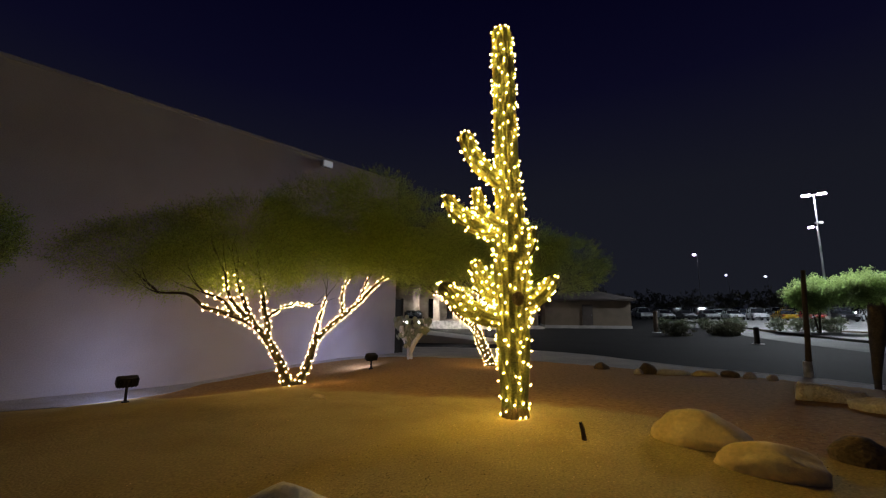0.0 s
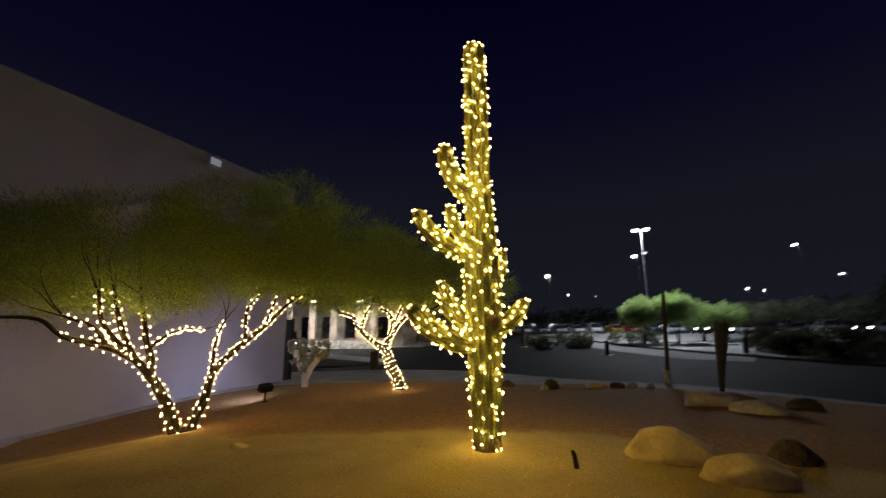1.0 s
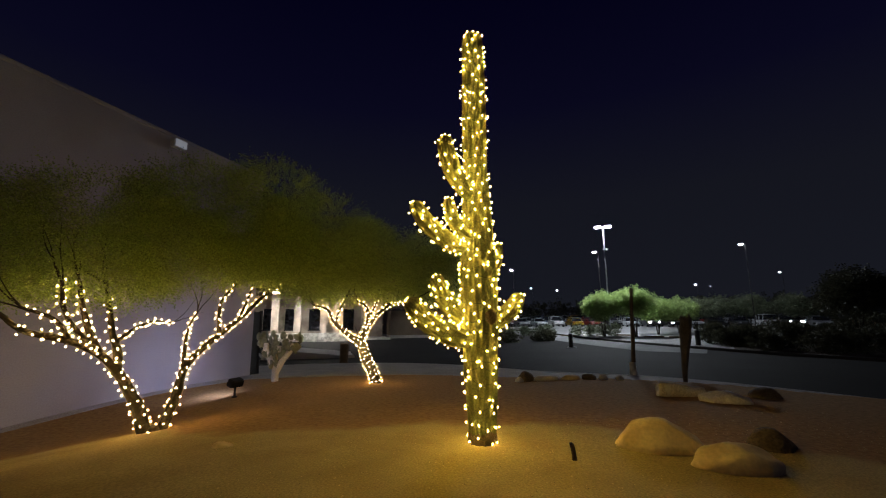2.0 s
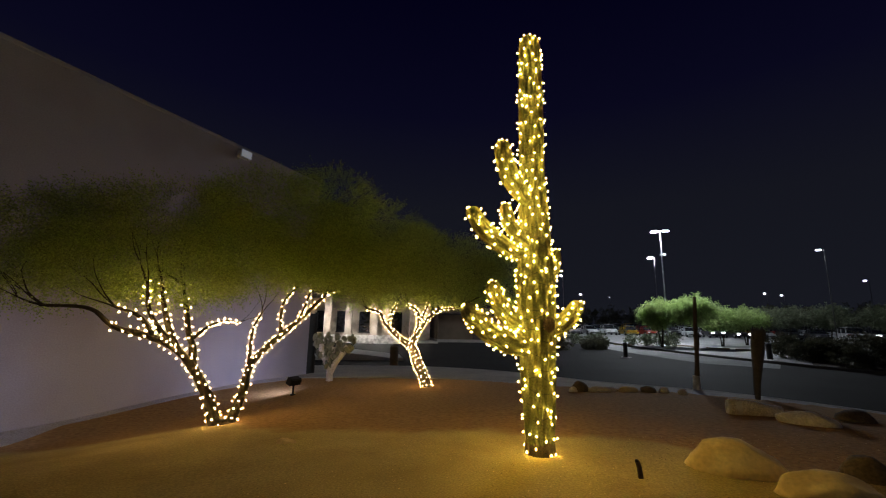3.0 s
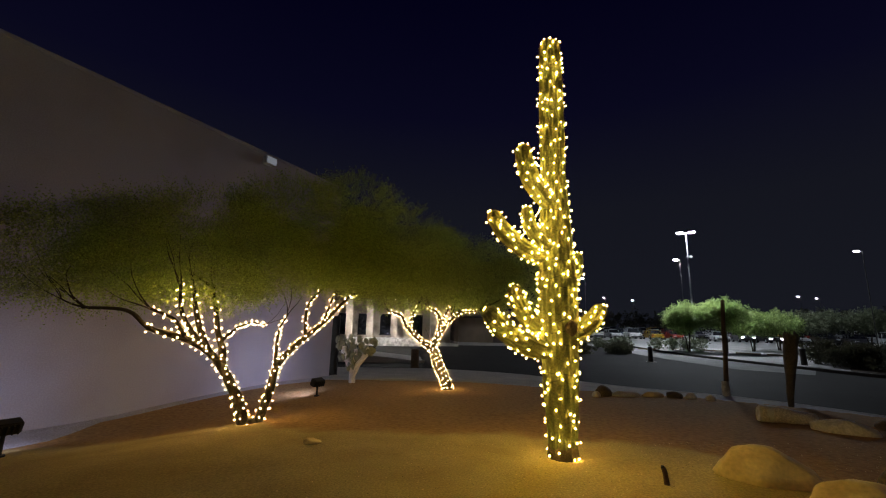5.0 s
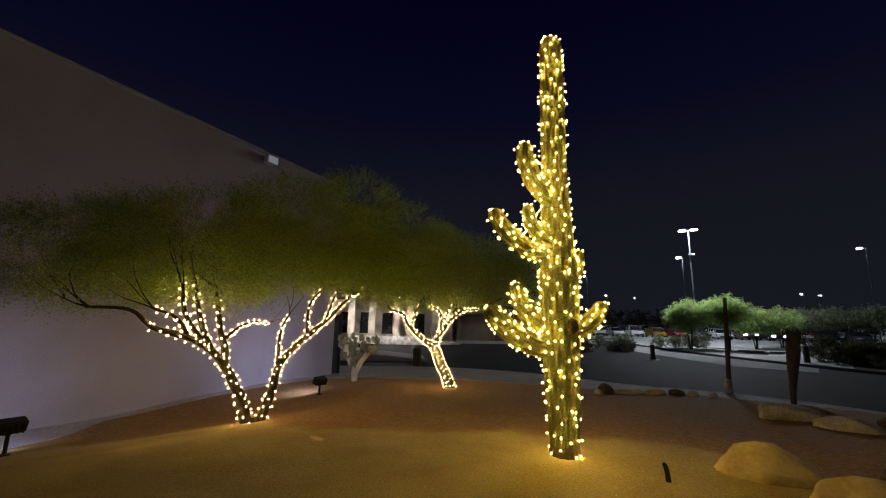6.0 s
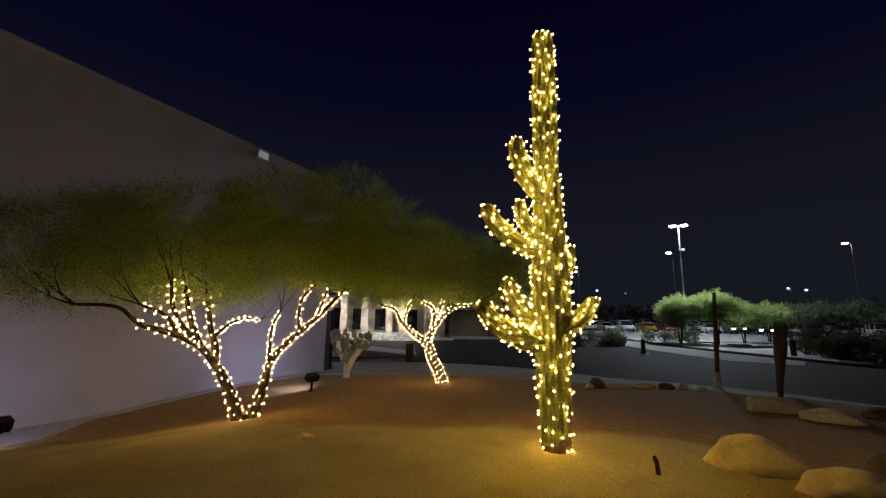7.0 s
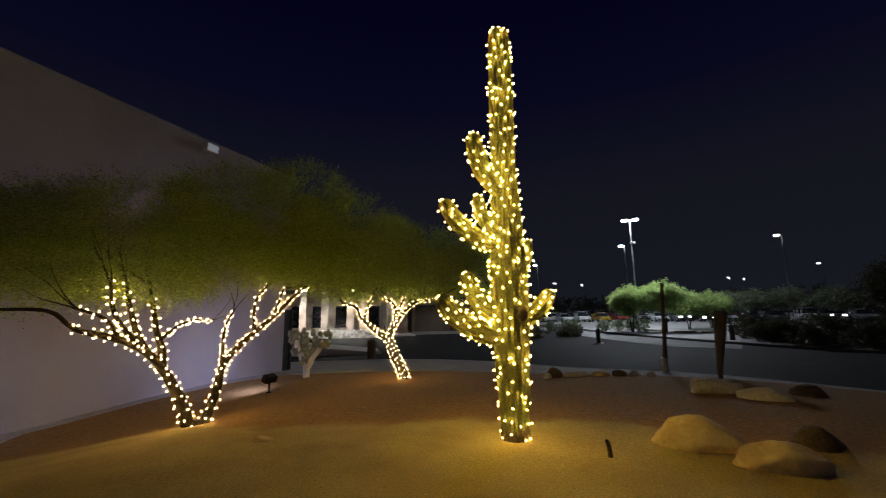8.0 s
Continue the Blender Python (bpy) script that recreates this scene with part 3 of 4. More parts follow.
            for _ in range(2):
                e = (out + Vector((rng.uniform(-1, 1), rng.uniform(-1, 1), rng.uniform(-1, 1))) * 0.7).normalized() * 0.035
                p = c - o + out * r
                w = d.cross(e).normalized() * 0.0012
                b = len(verts)
                verts += [p - w, p + w, p + e]
                faces.append((b, b + 1, b + 2))
    tagged(part("spines", raw_mesh("spines", verts, faces, SPINE), None, t, "pale short spines along the ribs"), kind="stuff")
    for sp in all_spots[:1]:
        string_lights(sp, "warm white string lights wound round the saguaro trunk", "string lights on the saguaro")
    for sp in all_spots[1:]:
        string_lights(sp, "warm white string lights wound round a saguaro arm", "string lights on the saguaro")


saguaro()


# ---------------------------------------------------------------- palo verde trees
def crown_mesh(name, lobes, count, leaf, material, seed, twig=0.28):
    """Sprays of fine leaflets hung on thin twigs through a crown made of overlapping lobes (centre, radii)."""
    rng = random.Random(seed)
    verts, faces = [], []
    weight = [a * b * c for _, (a, b, c) in lobes]
    for _ in range(count):
        (cx, cy, cz), (rx, ry, rz) = rng.choices(lobes, weight)[0]
        while True:
            u = Vector((rng.uniform(-1, 1), rng.uniform(-1, 1), rng.uniform(-1, 1)))
            if 0.12 < u.length < 1 and rng.random() < 0.25 + 0.75 * u.length:
                break
        p = Vector((cx + u.x * rx, cy + u.y * ry, cz + u.z * rz))
        if noise.noise(p * 1.25 + Vector((seed, 0, 0))) + 0.7 * noise.noise(p * 3.1) < -0.24 + 0.45 * (u.length - 0.7):
            continue
        d = Vector((u.x * 0.9 + rng.uniform(-0.6, 0.6), u.y * 0.9 + rng.uniform(-0.6, 0.6), u.z * 0.6 + rng.uniform(-0.5, 0.6))).normalized()
        s = d.cross(Vector((rng.uniform(-1, 1), rng.uniform(-1, 1), rng.uniform(-1, 1)))).normalized()
        n = d.cross(s)
        ln = twig * rng.uniform(0.6, 1.4)
        b = len(verts)
        verts += [p - s * 0.002, p + s * 0.002, p + d * ln]
        faces.append((b, b + 1, b + 2))
        for k in range(7):
            q = p + d * ln * (k + 1) / 7.0
            side = s if k % 2 else -s
            e = (side * 0.8 + d * rng.uniform(0.2, 0.8) + n * rng.uniform(-0.6, 0.6)).normalized()
            w = e.cross(n + s * rng.uniform(-0.6, 0.6)).normalized() * leaf * 0.34
            l = leaf * rng.uniform(0.8, 1.5)
            b = len(verts)
            verts += [q, q + e * l * 0.5 + w, q + e * l, q + e * l * 0.5 - w]
            faces.append((b, b + 1, b + 2, b + 3))
    return raw_mesh(name, verts, faces, material)


def desert_tree(label, base, limbs, lobes, count, seed, leaf=0.05, lit="", gap=0.135):
    rng = random.Random(seed)
    o = Vector(base)
    t = thing("palo_verde_tree", label, "tree", tuple(base))
    spots = []
    for pts, r0, r1, bulbs in limbs:
        path = curve_points(pts, 0.07)
        r0, r1 = r0 * 1.25, r1 * 1.25
        fn = lambda a, r0=r0, r1=r1: r0 + (r1 - r0) * a ** 0.8
        v, f = tube([p - o for p in path], fn, 12, 0, 0, 0.22)
        part("limb", raw_mesh("limb", v, f, BARK, True), None, t)
        if bulbs > 0:
            spots.append(wrap(path, fn, 0.145, gap, rng, 0.030, 0.03, bulbs))
    v, f = tube(curve_points([(0, 0, -0.25), (0, 0, -0.02), (-0.01, 0, 0.10)], 0.04), lambda a: 0.165 - 0.07 * a, 14, 0, 0, 0.5)
    part("root_flare", raw_mesh("root_flare", v, f, BARK, True), None, t)
    part("crown", crown_mesh("crown", [(tuple(Vector(c) - o), r) for c, r in lobes], count, leaf, LEAF, seed), None, t, "feathery fine-leaved green crown")
    # thin bare twigs reaching from the limb ends into the crown
    for pts, r0, r1, bulbs in limbs:
        end, d = Vector(pts[-1]), (Vector(pts[-1]) - Vector(pts[-2])).normalized()
        for k in range(3):
            q = [end - d * 0.05]
            dd = (d + Vector((rng.uniform(-0.7, 0.7), rng.uniform(-0.7, 0.7), rng.uniform(0.1, 0.8)))).normalized()
            for _ in range(4):
                q.append(q[-1] + dd * rng.uniform(0.12, 0.25))
                dd = (dd + Vector((rng.uniform(-0.35, 0.35), rng.uniform(-0.35, 0.35), rng.uniform(-0.1, 0.3)))).normalized()
            v, f = tube([p - o for p in curve_points(q, 0.12)], lambda a, r=r1: max(0.003, min(r, 0.011) * (1 - 0.8 * a)), 6)
            part("twig", raw_mesh("twig", v, f, BARK, True), None, t)
    for sp in spots:
        string_lights(sp, lit, "string lights on the trees", bulb=TREE_BULB_MESH)


desert_tree(
    "low multi-trunked palo verde with lit limbs and wide feathery crown", (-3.95, 8.7, -0.20),
    [
        ([(-3.98, 8.70, -0.38), (-4.15, 8.53, 0.27), (-4.38, 8.30, 0.81), (-4.55, 8.09, 1.08), (-4.75, 7.71, 1.28), (-4.96, 7.32, 1.39), (-5.04, 7.19, 1.47), (-5.21, 7.03, 1.66), (-5.63, 6.80, 1.68)], 0.085, 0.014, 0.80),
        ([(-4.36, 8.32, 0.74), (-4.43, 8.39, 1.10), (-4.53, 8.41, 1.35), (-4.62, 8.48, 1.66), (-4.72, 8.45, 2.15)], 0.055, 0.02, 0.80),
        ([(-4.53, 8.11, 1.06), (-4.61, 7.86, 1.49), (-4.62, 7.64, 1.85), (-4.61, 7.54, 2.06)], 0.045, 0.018, 1.0),
        ([(-4.60, 8.03, 1.15), (-4.69, 7.51, 1.60), (-4.69, 7.30, 2.06)], 0.038, 0.016, 1.0),
        ([(-4.71, 7.65, 1.32), (-4.76, 7.39, 1.56), (-4.98, 7.10, 1.71)], 0.032, 0.014, 1.0),
        ([(-4.43, 8.39, 1.24), (-4.40, 8.77, 1.40), (-4.35, 9.41, 1.53), (-4.26, 10.07, 1.50)], 0.024, 0.008, 1.0),
        ([(-3.90, 8.72, -0.38), (-3.75, 8.98, 0.29), (-3.77, 9.29, 0.68), (-3.65, 9.64, 0.97), (-3.37, 9.95, 1.29), (-3.00, 10.17, 1.68), (-2.60, 10.41, 2.16), (-2.31, 10.61, 2.29)], 0.070, 0.02, 1.0),
        ([(-3.77, 9.25, 0.70), (-3.87, 9.60, 1.05), (-3.95, 9.97, 1.40), (-3.74, 9.72, 1.72)], 0.032, 0.012, 0.97),
        ([(-3.40, 9.93, 1.27), (-3.39, 9.84, 1.87), (-3.14, 9.81, 2.24)], 0.034, 0.014, 1.0),
        ([(-3.07, 10.14, 1.62), (-2.96, 10.40, 2.18)], 0.03, 0.014, 1.0),
        ([(-5.55, 6.85, 1.675), (-5.80, 6.88, 1.72), (-6.02, 6.93, 1.80)], 0.014, 0.006, 0),
        ([(-4.70, 8.45, 2.10), (-5.20, 8.30, 2.50), (-5.60, 8.20, 3.10)], 0.02, 0.008, 0),
        ([(-2.60, 10.41, 2.16), (-2.45, 10.0, 2.7), (-2.4, 9.7, 3.6)], 0.02, 0.008, 0),
    ],
    [((-4.9, 8.1, 2.74), (1.9, 1.5, 0.95)), ((-6.15, 7.4, 2.42), (1.5, 1.2, 0.70)), ((-7.0, 7.3, 2.40), (1.0, 1.0, 0.50)), ((-1.9, 9.6, 2.95), (0.9, 1.0, 0.8)), ((-3.5, 9.0, 3.2), (1.5, 1.4, 1.05)), ((-2.5, 9.5, 3.45), (1.0, 1.2, 1.15)), ((-2.2, 10.4, 2.95), (1.2, 1.2, 0.75)), ((-4.2, 9.6, 2.8), (1.6, 1.2, 0.7)), ((-1.45, 10.2, 3.30), (0.95, 1.0, 0.95)), ((-0.6, 11.2, 3.15), (0.9, 1.0, 0.80))],
    50000, 21, 0.028, "warm white string lights wound round palo verde limbs")


def far_tree(points):
    """Places given along sight lines from the footpath, drawn in to the tree's own distance."""
    e = Vector((-1.42, 0.852, 1.52))
    return [tuple(e + (Vector(p) - e) * 0.785) for p in points]


desert_tree(
    "leaning palo verde tree with a forked trunk wound in fairy lights", (0.04, 13.47, -0.26),
    [
        (far_tree([(0.50, 16.92, -0.90), (0.30, 16.94, -0.35), (0.03, 16.97, 0.19), (-0.20, 17.0, 0.81)]), 0.12, 0.10, 1.0),
        (far_tree([(-0.15, 17.0, 0.70), (-0.64, 17.05, 1.04), (-1.17, 17.11, 1.52), (-1.41, 17.14, 1.94), (-1.96, 17.2, 2.12)]), 0.075, 0.02, 1.0),
        (far_tree([(-1.10, 17.10, 1.48), (-0.95, 17.3, 2.0), (-0.74, 17.5, 2.40)]), 0.035, 0.015, 1.0),
        (far_tree([(-0.18, 17.0, 0.72), (0.09, 16.97, 1.48), (-0.01, 16.98, 2.06), (-0.39, 17.02, 2.3)]), 0.08, 0.02, 1.0),
        (far_tree([(0.05, 16.98, 1.25), (0.51, 16.92, 1.85), (0.94, 16.87, 2.14), (1.53, 16.8, 2.2)]), 0.055, 0.02, 1.0),
        (far_tree([(0.07, 16.95, 1.5), (0.3, 17.2, 2.0), (0.5, 17.4, 2.4)]), 0.04, 0.015, 1.0),
        ([(-1.8, 13.7, 2.0), (-2.2, 13.6, 2.6)], 0.015, 0.006, 0),
        ([(0.9, 13.3, 2.05), (1.8, 13.5, 2.5), (2.6, 13.8, 2.8)], 0.02, 0.008, 0),
    ],
    [((-0.9, 13.6, 3.3), (1.7, 1.6, 1.25)), ((0.6, 13.6, 3.2), (1.8, 1.6, 1.1)), ((2.2, 13.9, 2.85), (1.5, 1.4, 0.85)), ((-1.9, 13.4, 2.9), (1.1, 1.3, 0.9))],
    26000, 33, 0.034, "warm white string lights wound round a forked trunk", gap=0.11)

desert_tree(
    "unlit palo verde tree beside the stucco wall", (-9.5, 5.3, -0.6),
    [([(-9.5, 5.3, -0.75), (-9.6, 5.4, 0.4), (-9.9, 5.5, 1.5), (-10.2, 5.4, 2.4)], 0.09, 0.02, 0), ([(-9.55, 5.35, 0.2), (-9.2, 5.7, 1.2), (-9.1, 6.2, 2.2)], 0.06, 0.02, 0)],
    [((-9.7, 5.9, 2.75), (1.3, 1.3, 0.75)), ((-10.6, 5.0, 2.9), (1.3, 1.3, 0.8))],
    13000, 44, 0.038)


# ---------------------------------------------------------------- rocks
def boulder(label, at, size, rz, seed, material, group="", category="boulder"):
    bm = bmesh.new()
    bmesh.ops.create_icosphere(bm, subdivisions=4, radius=1.0)
    off = Vector((seed * 7.3, seed * 3.1, seed))
    rng = random.Random(seed)
    cuts = [(Vector((rng.uniform(-1, 1), rng.uniform(-1, 1), rng.uniform(-0.2, 1))).normalized(), rng.uniform(0.72, 0.95)) for _ in range(9)]
    for v in bm.verts:
        p = v.co.copy()
        for n, d in cuts:
            h = p.dot(n) - d
            if h > 0:
                p -= n * h * 0.82
        p *= 1 + 0.10 * noise.noise(p * 1.1 + off) + 0.035 * noise.noise(p * 4 + off) + 0.018 * noise.noise(p * 11 + off)
        v.co = Vector((p.x * size[0], p.y * size[1], p.z * size[2]))
    ob = part("boulder", bm, material, None, "", True)
    ob.matrix_basis = pose(at[0], at[1], garden_z(at[0], at[1]) + size[2] * 0.16, 0, 0, rz)
    return tagged(ob, label, category, group)


boulder("large rounded tan boulder set in the gravel", (2.57, 5.30), (0.49, 0.34, 0.28), -32, 3, BOULDER, "boulders by the saguaro")
boulder("long low tan boulder beside a larger one", (2.82, 4.52), (0.45, 0.27, 0.195), -27, 8, BOULDER, "boulders by the saguaro")
boulder("dark brown weathered boulder in the shade", (3.85, 4.95), (0.27, 0.24, 0.19), 10, 5, DARKROCK, "boulders by the saguaro")
boulder("pale rough boulder half sunk in gravel", (-0.97, 2.98), (0.38, 0.27, 0.20), 20, 6, BRIGHTROCK, "boulders by the saguaro")


def pale_log():
    """A short thick log, weathered pale, its cut end painted white for the lamp light on it."""
    a, b = Vector((5.60, 8.66, garden_z(5.60, 8.66) + 0.12)), Vector((6.36, 8.26, garden_z(6.36, 8.26) + 0.05))
    t = thing("fallen_log", "short thick weathered log with a pale cut end", "log", tuple(a))
    v, f = tube(curve_points([(0, 0, 0), tuple((b - a) * 0.35 + Vector((0, 0, 0.015))), tuple((b - a) * 0.7), tuple(b - a)], 0.05), lambda q: 0.175 - 0.04 * q, 20, 0, 0, 0.16)
    part("trunk", raw_mesh("trunk", v, f, BRIGHTWOOD, True), None, t)
    d = (b - a).normalized()
    part("cut_end", cyl(bmesh.new(), tuple(-d * 0.04), tuple(d * 0.17), 0.14, 0.190, 18), WHITEPAINT, t, "cut end painted white for the lamp light on it")


pale_log()
boulder("flat pale edging stone", (6.04, 7.48), (0.45, 0.19, 0.19), -50, 14, BRIGHTROCK, "edging stones")
boulder("dark lumpy stone behind pale edging stones", (7.35, 7.7), (0.36, 0.28, 0.16), 0, 15, DARKROCK, "edging stones")
boulder("dark rounded stone at the garden edge", (4.25, 12.35), (0.24, 0.22, 0.24), 0, 16, DARKROCK, "edging stones")
boulder("small pale stone beside a dark one", (3.98, 12.2), (0.12, 0.11, 0.12), 0, 17, BRIGHTROCK, "edging stones")
boulder("low pale edging stone", (4.85, 12.25), (0.42, 0.18, 0.13), -8, 18, BRIGHTROCK, "edging stones")
boulder("low tan edging stone", (5.55, 12.1), (0.30, 0.17, 0.12), -12, 19, BOULDER, "edging stones")
boulder("dark edging stone", (6.10, 12.0), (0.22, 0.18, 0.15), -20, 20, DARKROCK, "edging stones")
boulder("small grey edging stone", (6.48, 11.85), (0.15, 0.13, 0.13), 0, 21, BRIGHTROCK, "edging stones")
boulder("small pale round edging stone", (6.85, 11.6), (0.15, 0.13, 0.12), 30, 24, BRIGHTROCK, "edging stones")
boulder("small dark stone by the footpath", (3.3, 13.4), (0.22, 0.2, 0.16), 0, 22, DARKROCK, "edging stones")
boulder("small half-buried tan stone", (-2.55, 6.9), (0.13, 0.1, 0.05), 0, 23, BOULDER, "garden stones", "stone")


def garden_stick():
    z = garden_z(1.33, 5.17)
    t = thing("marker_stake", "short dark splintered stake stuck in the gravel", "stake", (1.33, 5.17, z))
    v, f = tube(curve_points([(0.015, 0, -0.08), (0.0, 0, 0.05), (-0.012, 0, 0.12), (-0.025, 0.005, 0.165)], 0.03), lambda a: 0.030 - 0.010 * a, 8, 0, 0, 0.4)
    part("stake", raw_mesh("stake", v, f, WOOD, True), None, t)
    part("cap", cyl(bmesh.new(), (-0.025, 0.005, 0.160), (-0.028, 0.005, 0.18), 0.02, 0.016, 8), BLACK, t)


garden_stick()


# ---------------------------------------------------------------- posts, sign, bollards at the kerb
def sleeve_post():
    x, y = 8.75, 13.35
    t = thing("thin_post", "thin dark post with a white sleeve round its foot", "post", (x, y, -0.31))
    v, f = tube(curve_points([(0, 0, -0.1), (0.05, -0.03, 0.9), (0.08, -0.06, 2.0), (0.12, -0.09, 2.92)], 0.2), lambda a: 0.075 - 0.02 * a, 10, 0, 0, 0.12)
    part("pole", raw_mesh("pole", v, f, WOOD, True), None, t)
    part("sleeve", cyl(bmesh.new(), (0, 0, -0.02), (0, 0, 0.40), 0.115, 0.105, 16), WHITEPAINT, t, "chipped white sleeve")


sleeve_post()


def flared_stump():
    """A dead trunk, slender at its foot and flaring to a broad ragged top."""
    t = thing("dead_trunk", "dark dead trunk flaring upward to a ragged cut top", "dead tree", (8.69, 11.11, -0.34))
    v, f = tube(curve_points([(0, 0, -0.1), (0.02, -0.02, 0.5), (0.06, -0.06, 1.0), (0.10, -0.10, 1.5), (0.13, -0.14, 1.92)], 0.1), lambda a: 0.055 + 0.10 * smooth01(a * 1.05), 18, 0, 0, 0.3)
    part("trunk", raw_mesh("trunk", v, f, DARKBARK, True), None, t)
    rng = random.Random(3)
    for k in range(11):
        a = k * 0.571
        p = Vector((0.12 + 0.115 * math.cos(a), -0.13 + 0.115 * math.sin(a), 1.83))
        v, f = tube([p, p + Vector((rng.uniform(-0.03, 0.03), rng.uniform(-0.03, 0.03), rng.uniform(0.08, 0.18)))], lambda q: 0.04 * (1 - 0.8 * q), 6)
        part("splinter", raw_mesh("splinter", v, f, DARKBARK), None, t)


flared_stump()


def bollard(x, y, z, h, r, material, label):
    t = thing("bollard", label, "bollard", (x, y, z), group="bollards")
    bm = cyl(bmesh.new(), (0, 0, -0.05), (0, 0, h), r, r * 0.96, 18)
    part("post", bm, material, t)
    part("cap", cyl(bmesh.new(), (0, 0, h), (0, 0, h + 0.05), r * 1.06, r * 0.6, 18), material, t)
    part("base_plate", cyl(bmesh.new(), (0.05, 0, 0.0), (0.05, 0, 0.03), r * 2.2, r * 2.0, 18), CONCRETE, t, "pale concrete collar")


bollard(15.2, 27.6, ROAD_Z + rise(15.2, 27.6), 0.95, 0.15, BLACK, "dark round bollard on a pale concrete collar")
bollard(-0.68, 20.8, ROAD_Z, 0.95, 0.2, WOOD, "short brown timber bollard beside the drive")
bollard(13.1, 38.0, ROAD_Z + rise(13.1, 38.0), 1.75, 0.17, WOOD, "tall dark timber post on a pale concrete collar")
bollard(22.95, 24.3, lot_z(22.95, 24.3), 1.0, 0.16, BLACK, "dark round bollard on a pale concrete collar")

for x, y in ((27.0, 36.6), (27.4, 33.4), (28.5, 31.5), (21.8, 38.6)):
    t = thing("wheel_stop", "low grey concrete wheel stop in the lot", "wheel stop", (x, y, lot_z(x, y)), -62, group="wheel stops")
    bm = bmesh.new()
    box(bm, -0.9, 0.9, -0.08, 0.08, -0.02, 0.13, 0.03)
    part("block", bm, DARKROCK, t)
    for sx in (-0.6, 0.6):
        part("pin", cyl(bmesh.new(), (sx, 0, 0.12), (sx, 0, 0.14), 0.02, n=8), STEEL, t)


# ---------------------------------------------------------------- street lamps
def pole_lamp(x, y, top, heads, label, glow_mat=HEADGLOW, base=None, rz=0.0, size=1.0, pole=BLACK, slim=0.6):
    z = lot_z(x, y) if base is None else base
    t = thing("pole_lamp", label, "street lamp", (x, y, z), rz, group="parking lot lamps")
    h = top - z
    part("base", cyl(bmesh.new(), (0, 0, -0.1), (0, 0, 0.7), 0.32, 0.30, 18), CONCRETE, t, "round concrete footing")
    part("pole", cyl(bmesh.new(), (0, 0, 0.7), (0, 0, h), 0.085 * slim, 0.055 * slim, 10), pole, t)
    for a in heads:
        m = pose(0, 0, h, 0, 0, a)
        part("arm", boxed(0.0, 0.25, -0.04, 0.04, -0.04, 0.04, m=m), BLACK, t)
        hd = part("head", boxed(0.20, 0.20 + 0.62 * size, -0.22 * size, 0.22 * size, -0.02, 0.12, 0.03, m), STEEL, t)
        part("lens", boxed(0.24, 0.16 + 0.62 * size, -0.16 * size, 0.16 * size, -0.045, -0.022, m=m), glow_mat, hd, "glowing white LED lens")


pole_lamp(26.6, 38.5, 11.45, (-36, 144), "tall steel parking lot lamp with two lit heads", pole=STEEL, slim=0.9)
pole_lamp(39.5, 57.6, 12.3, (144,), "tall steel lot lamp with a lit head", size=1.0)
pole_lamp(45.7, 38.2, 10.35, (135,), "tall steel lot lamp with a lit head beyond cars", SIDEGLOW, size=0.8)
pole_lamp(34.1, 78.1, 11.7, (150,), "far lit parking lot lamp", MIDGLOW, size=0.8)
for x, y, top in ((57.8, 116.6, 11.3), (74.6, 130.1, 11.9), (100.2, 97.2, 11.5), (110.0, 101.3, 11.6), (88.1, 64.8, 11.2)):
    pole_lamp(x, y, top, (140,), "distant lit lot lamp on a tall pole", FARGLOW, size=0.9)
# a small fixture halfway up the nearest pole
t = thing("camera_box", "small pale box clamped to a lamp pole", "box", (26.6, 38.5, 9.0))
part("housing", boxed(0.1, 0.4, -0.12, 0.12, -0.1, 0.1, 0.02), WHITEPAINT, t)
part("clamp", boxed(-0.11, 0.11, -0.13, 0.13, -0.05, 0.05), STEEL, t)


# ---------------------------------------------------------------- cars
def paint(name, colour):
    return mat(name, colour, 0.28, 0.25, spread=0.08, scale=2, fine=20, bump=0)


PAINTS = {
    "white": paint("white_car_paint", (0.72, 0.73, 0.74)), "silver": paint("silver_car_paint", (0.40, 0.41, 0.43)),
    "dark grey": paint("grey_car_paint", (0.06, 0.062, 0.068)), "red": paint("red_car_paint", (0.32, 0.03, 0.022)),
    "yellow": paint("yellow_car_paint", (0.55, 0.34, 0.03)), "blue": paint("blue_car_paint", (0.05, 0.08, 0.16)), "black": paint("black_car_paint", (0.015, 0.015, 0.017)),
}


def profile_solid(pts, half, tuck=0.0):
    """A side profile drawn across the car's width, its upper edge drawn in by tuck."""
    bm = bmesh.new()
    zmax, zmin = max(p[1] for p in pts), min(p[1] for p in pts)
    rows = []
    for s in (-1, 1):
        rows.append([bm.verts.new((x, s * (half - tuck * (z - zmin) / (zmax - zmin)), z)) for x, z in pts])
    bm.faces.new(rows[0][::-1])
    bm.faces.new(rows[1])
    n = len(pts)
    for k in range(n):
        bm.faces.new((rows[0][k], rows[0][(k + 1) % n], rows[1][(k + 1) % n], rows[1][k]))
    bmesh.ops.recalc_face_normals(bm, faces=bm.faces)
    bmesh.ops.bevel(bm, geom=[e for e in bm.edges if abs(e.verts[0].co.y) > half * 0.5], offset=0.04, segments=2, affect="EDGES")
    return bm


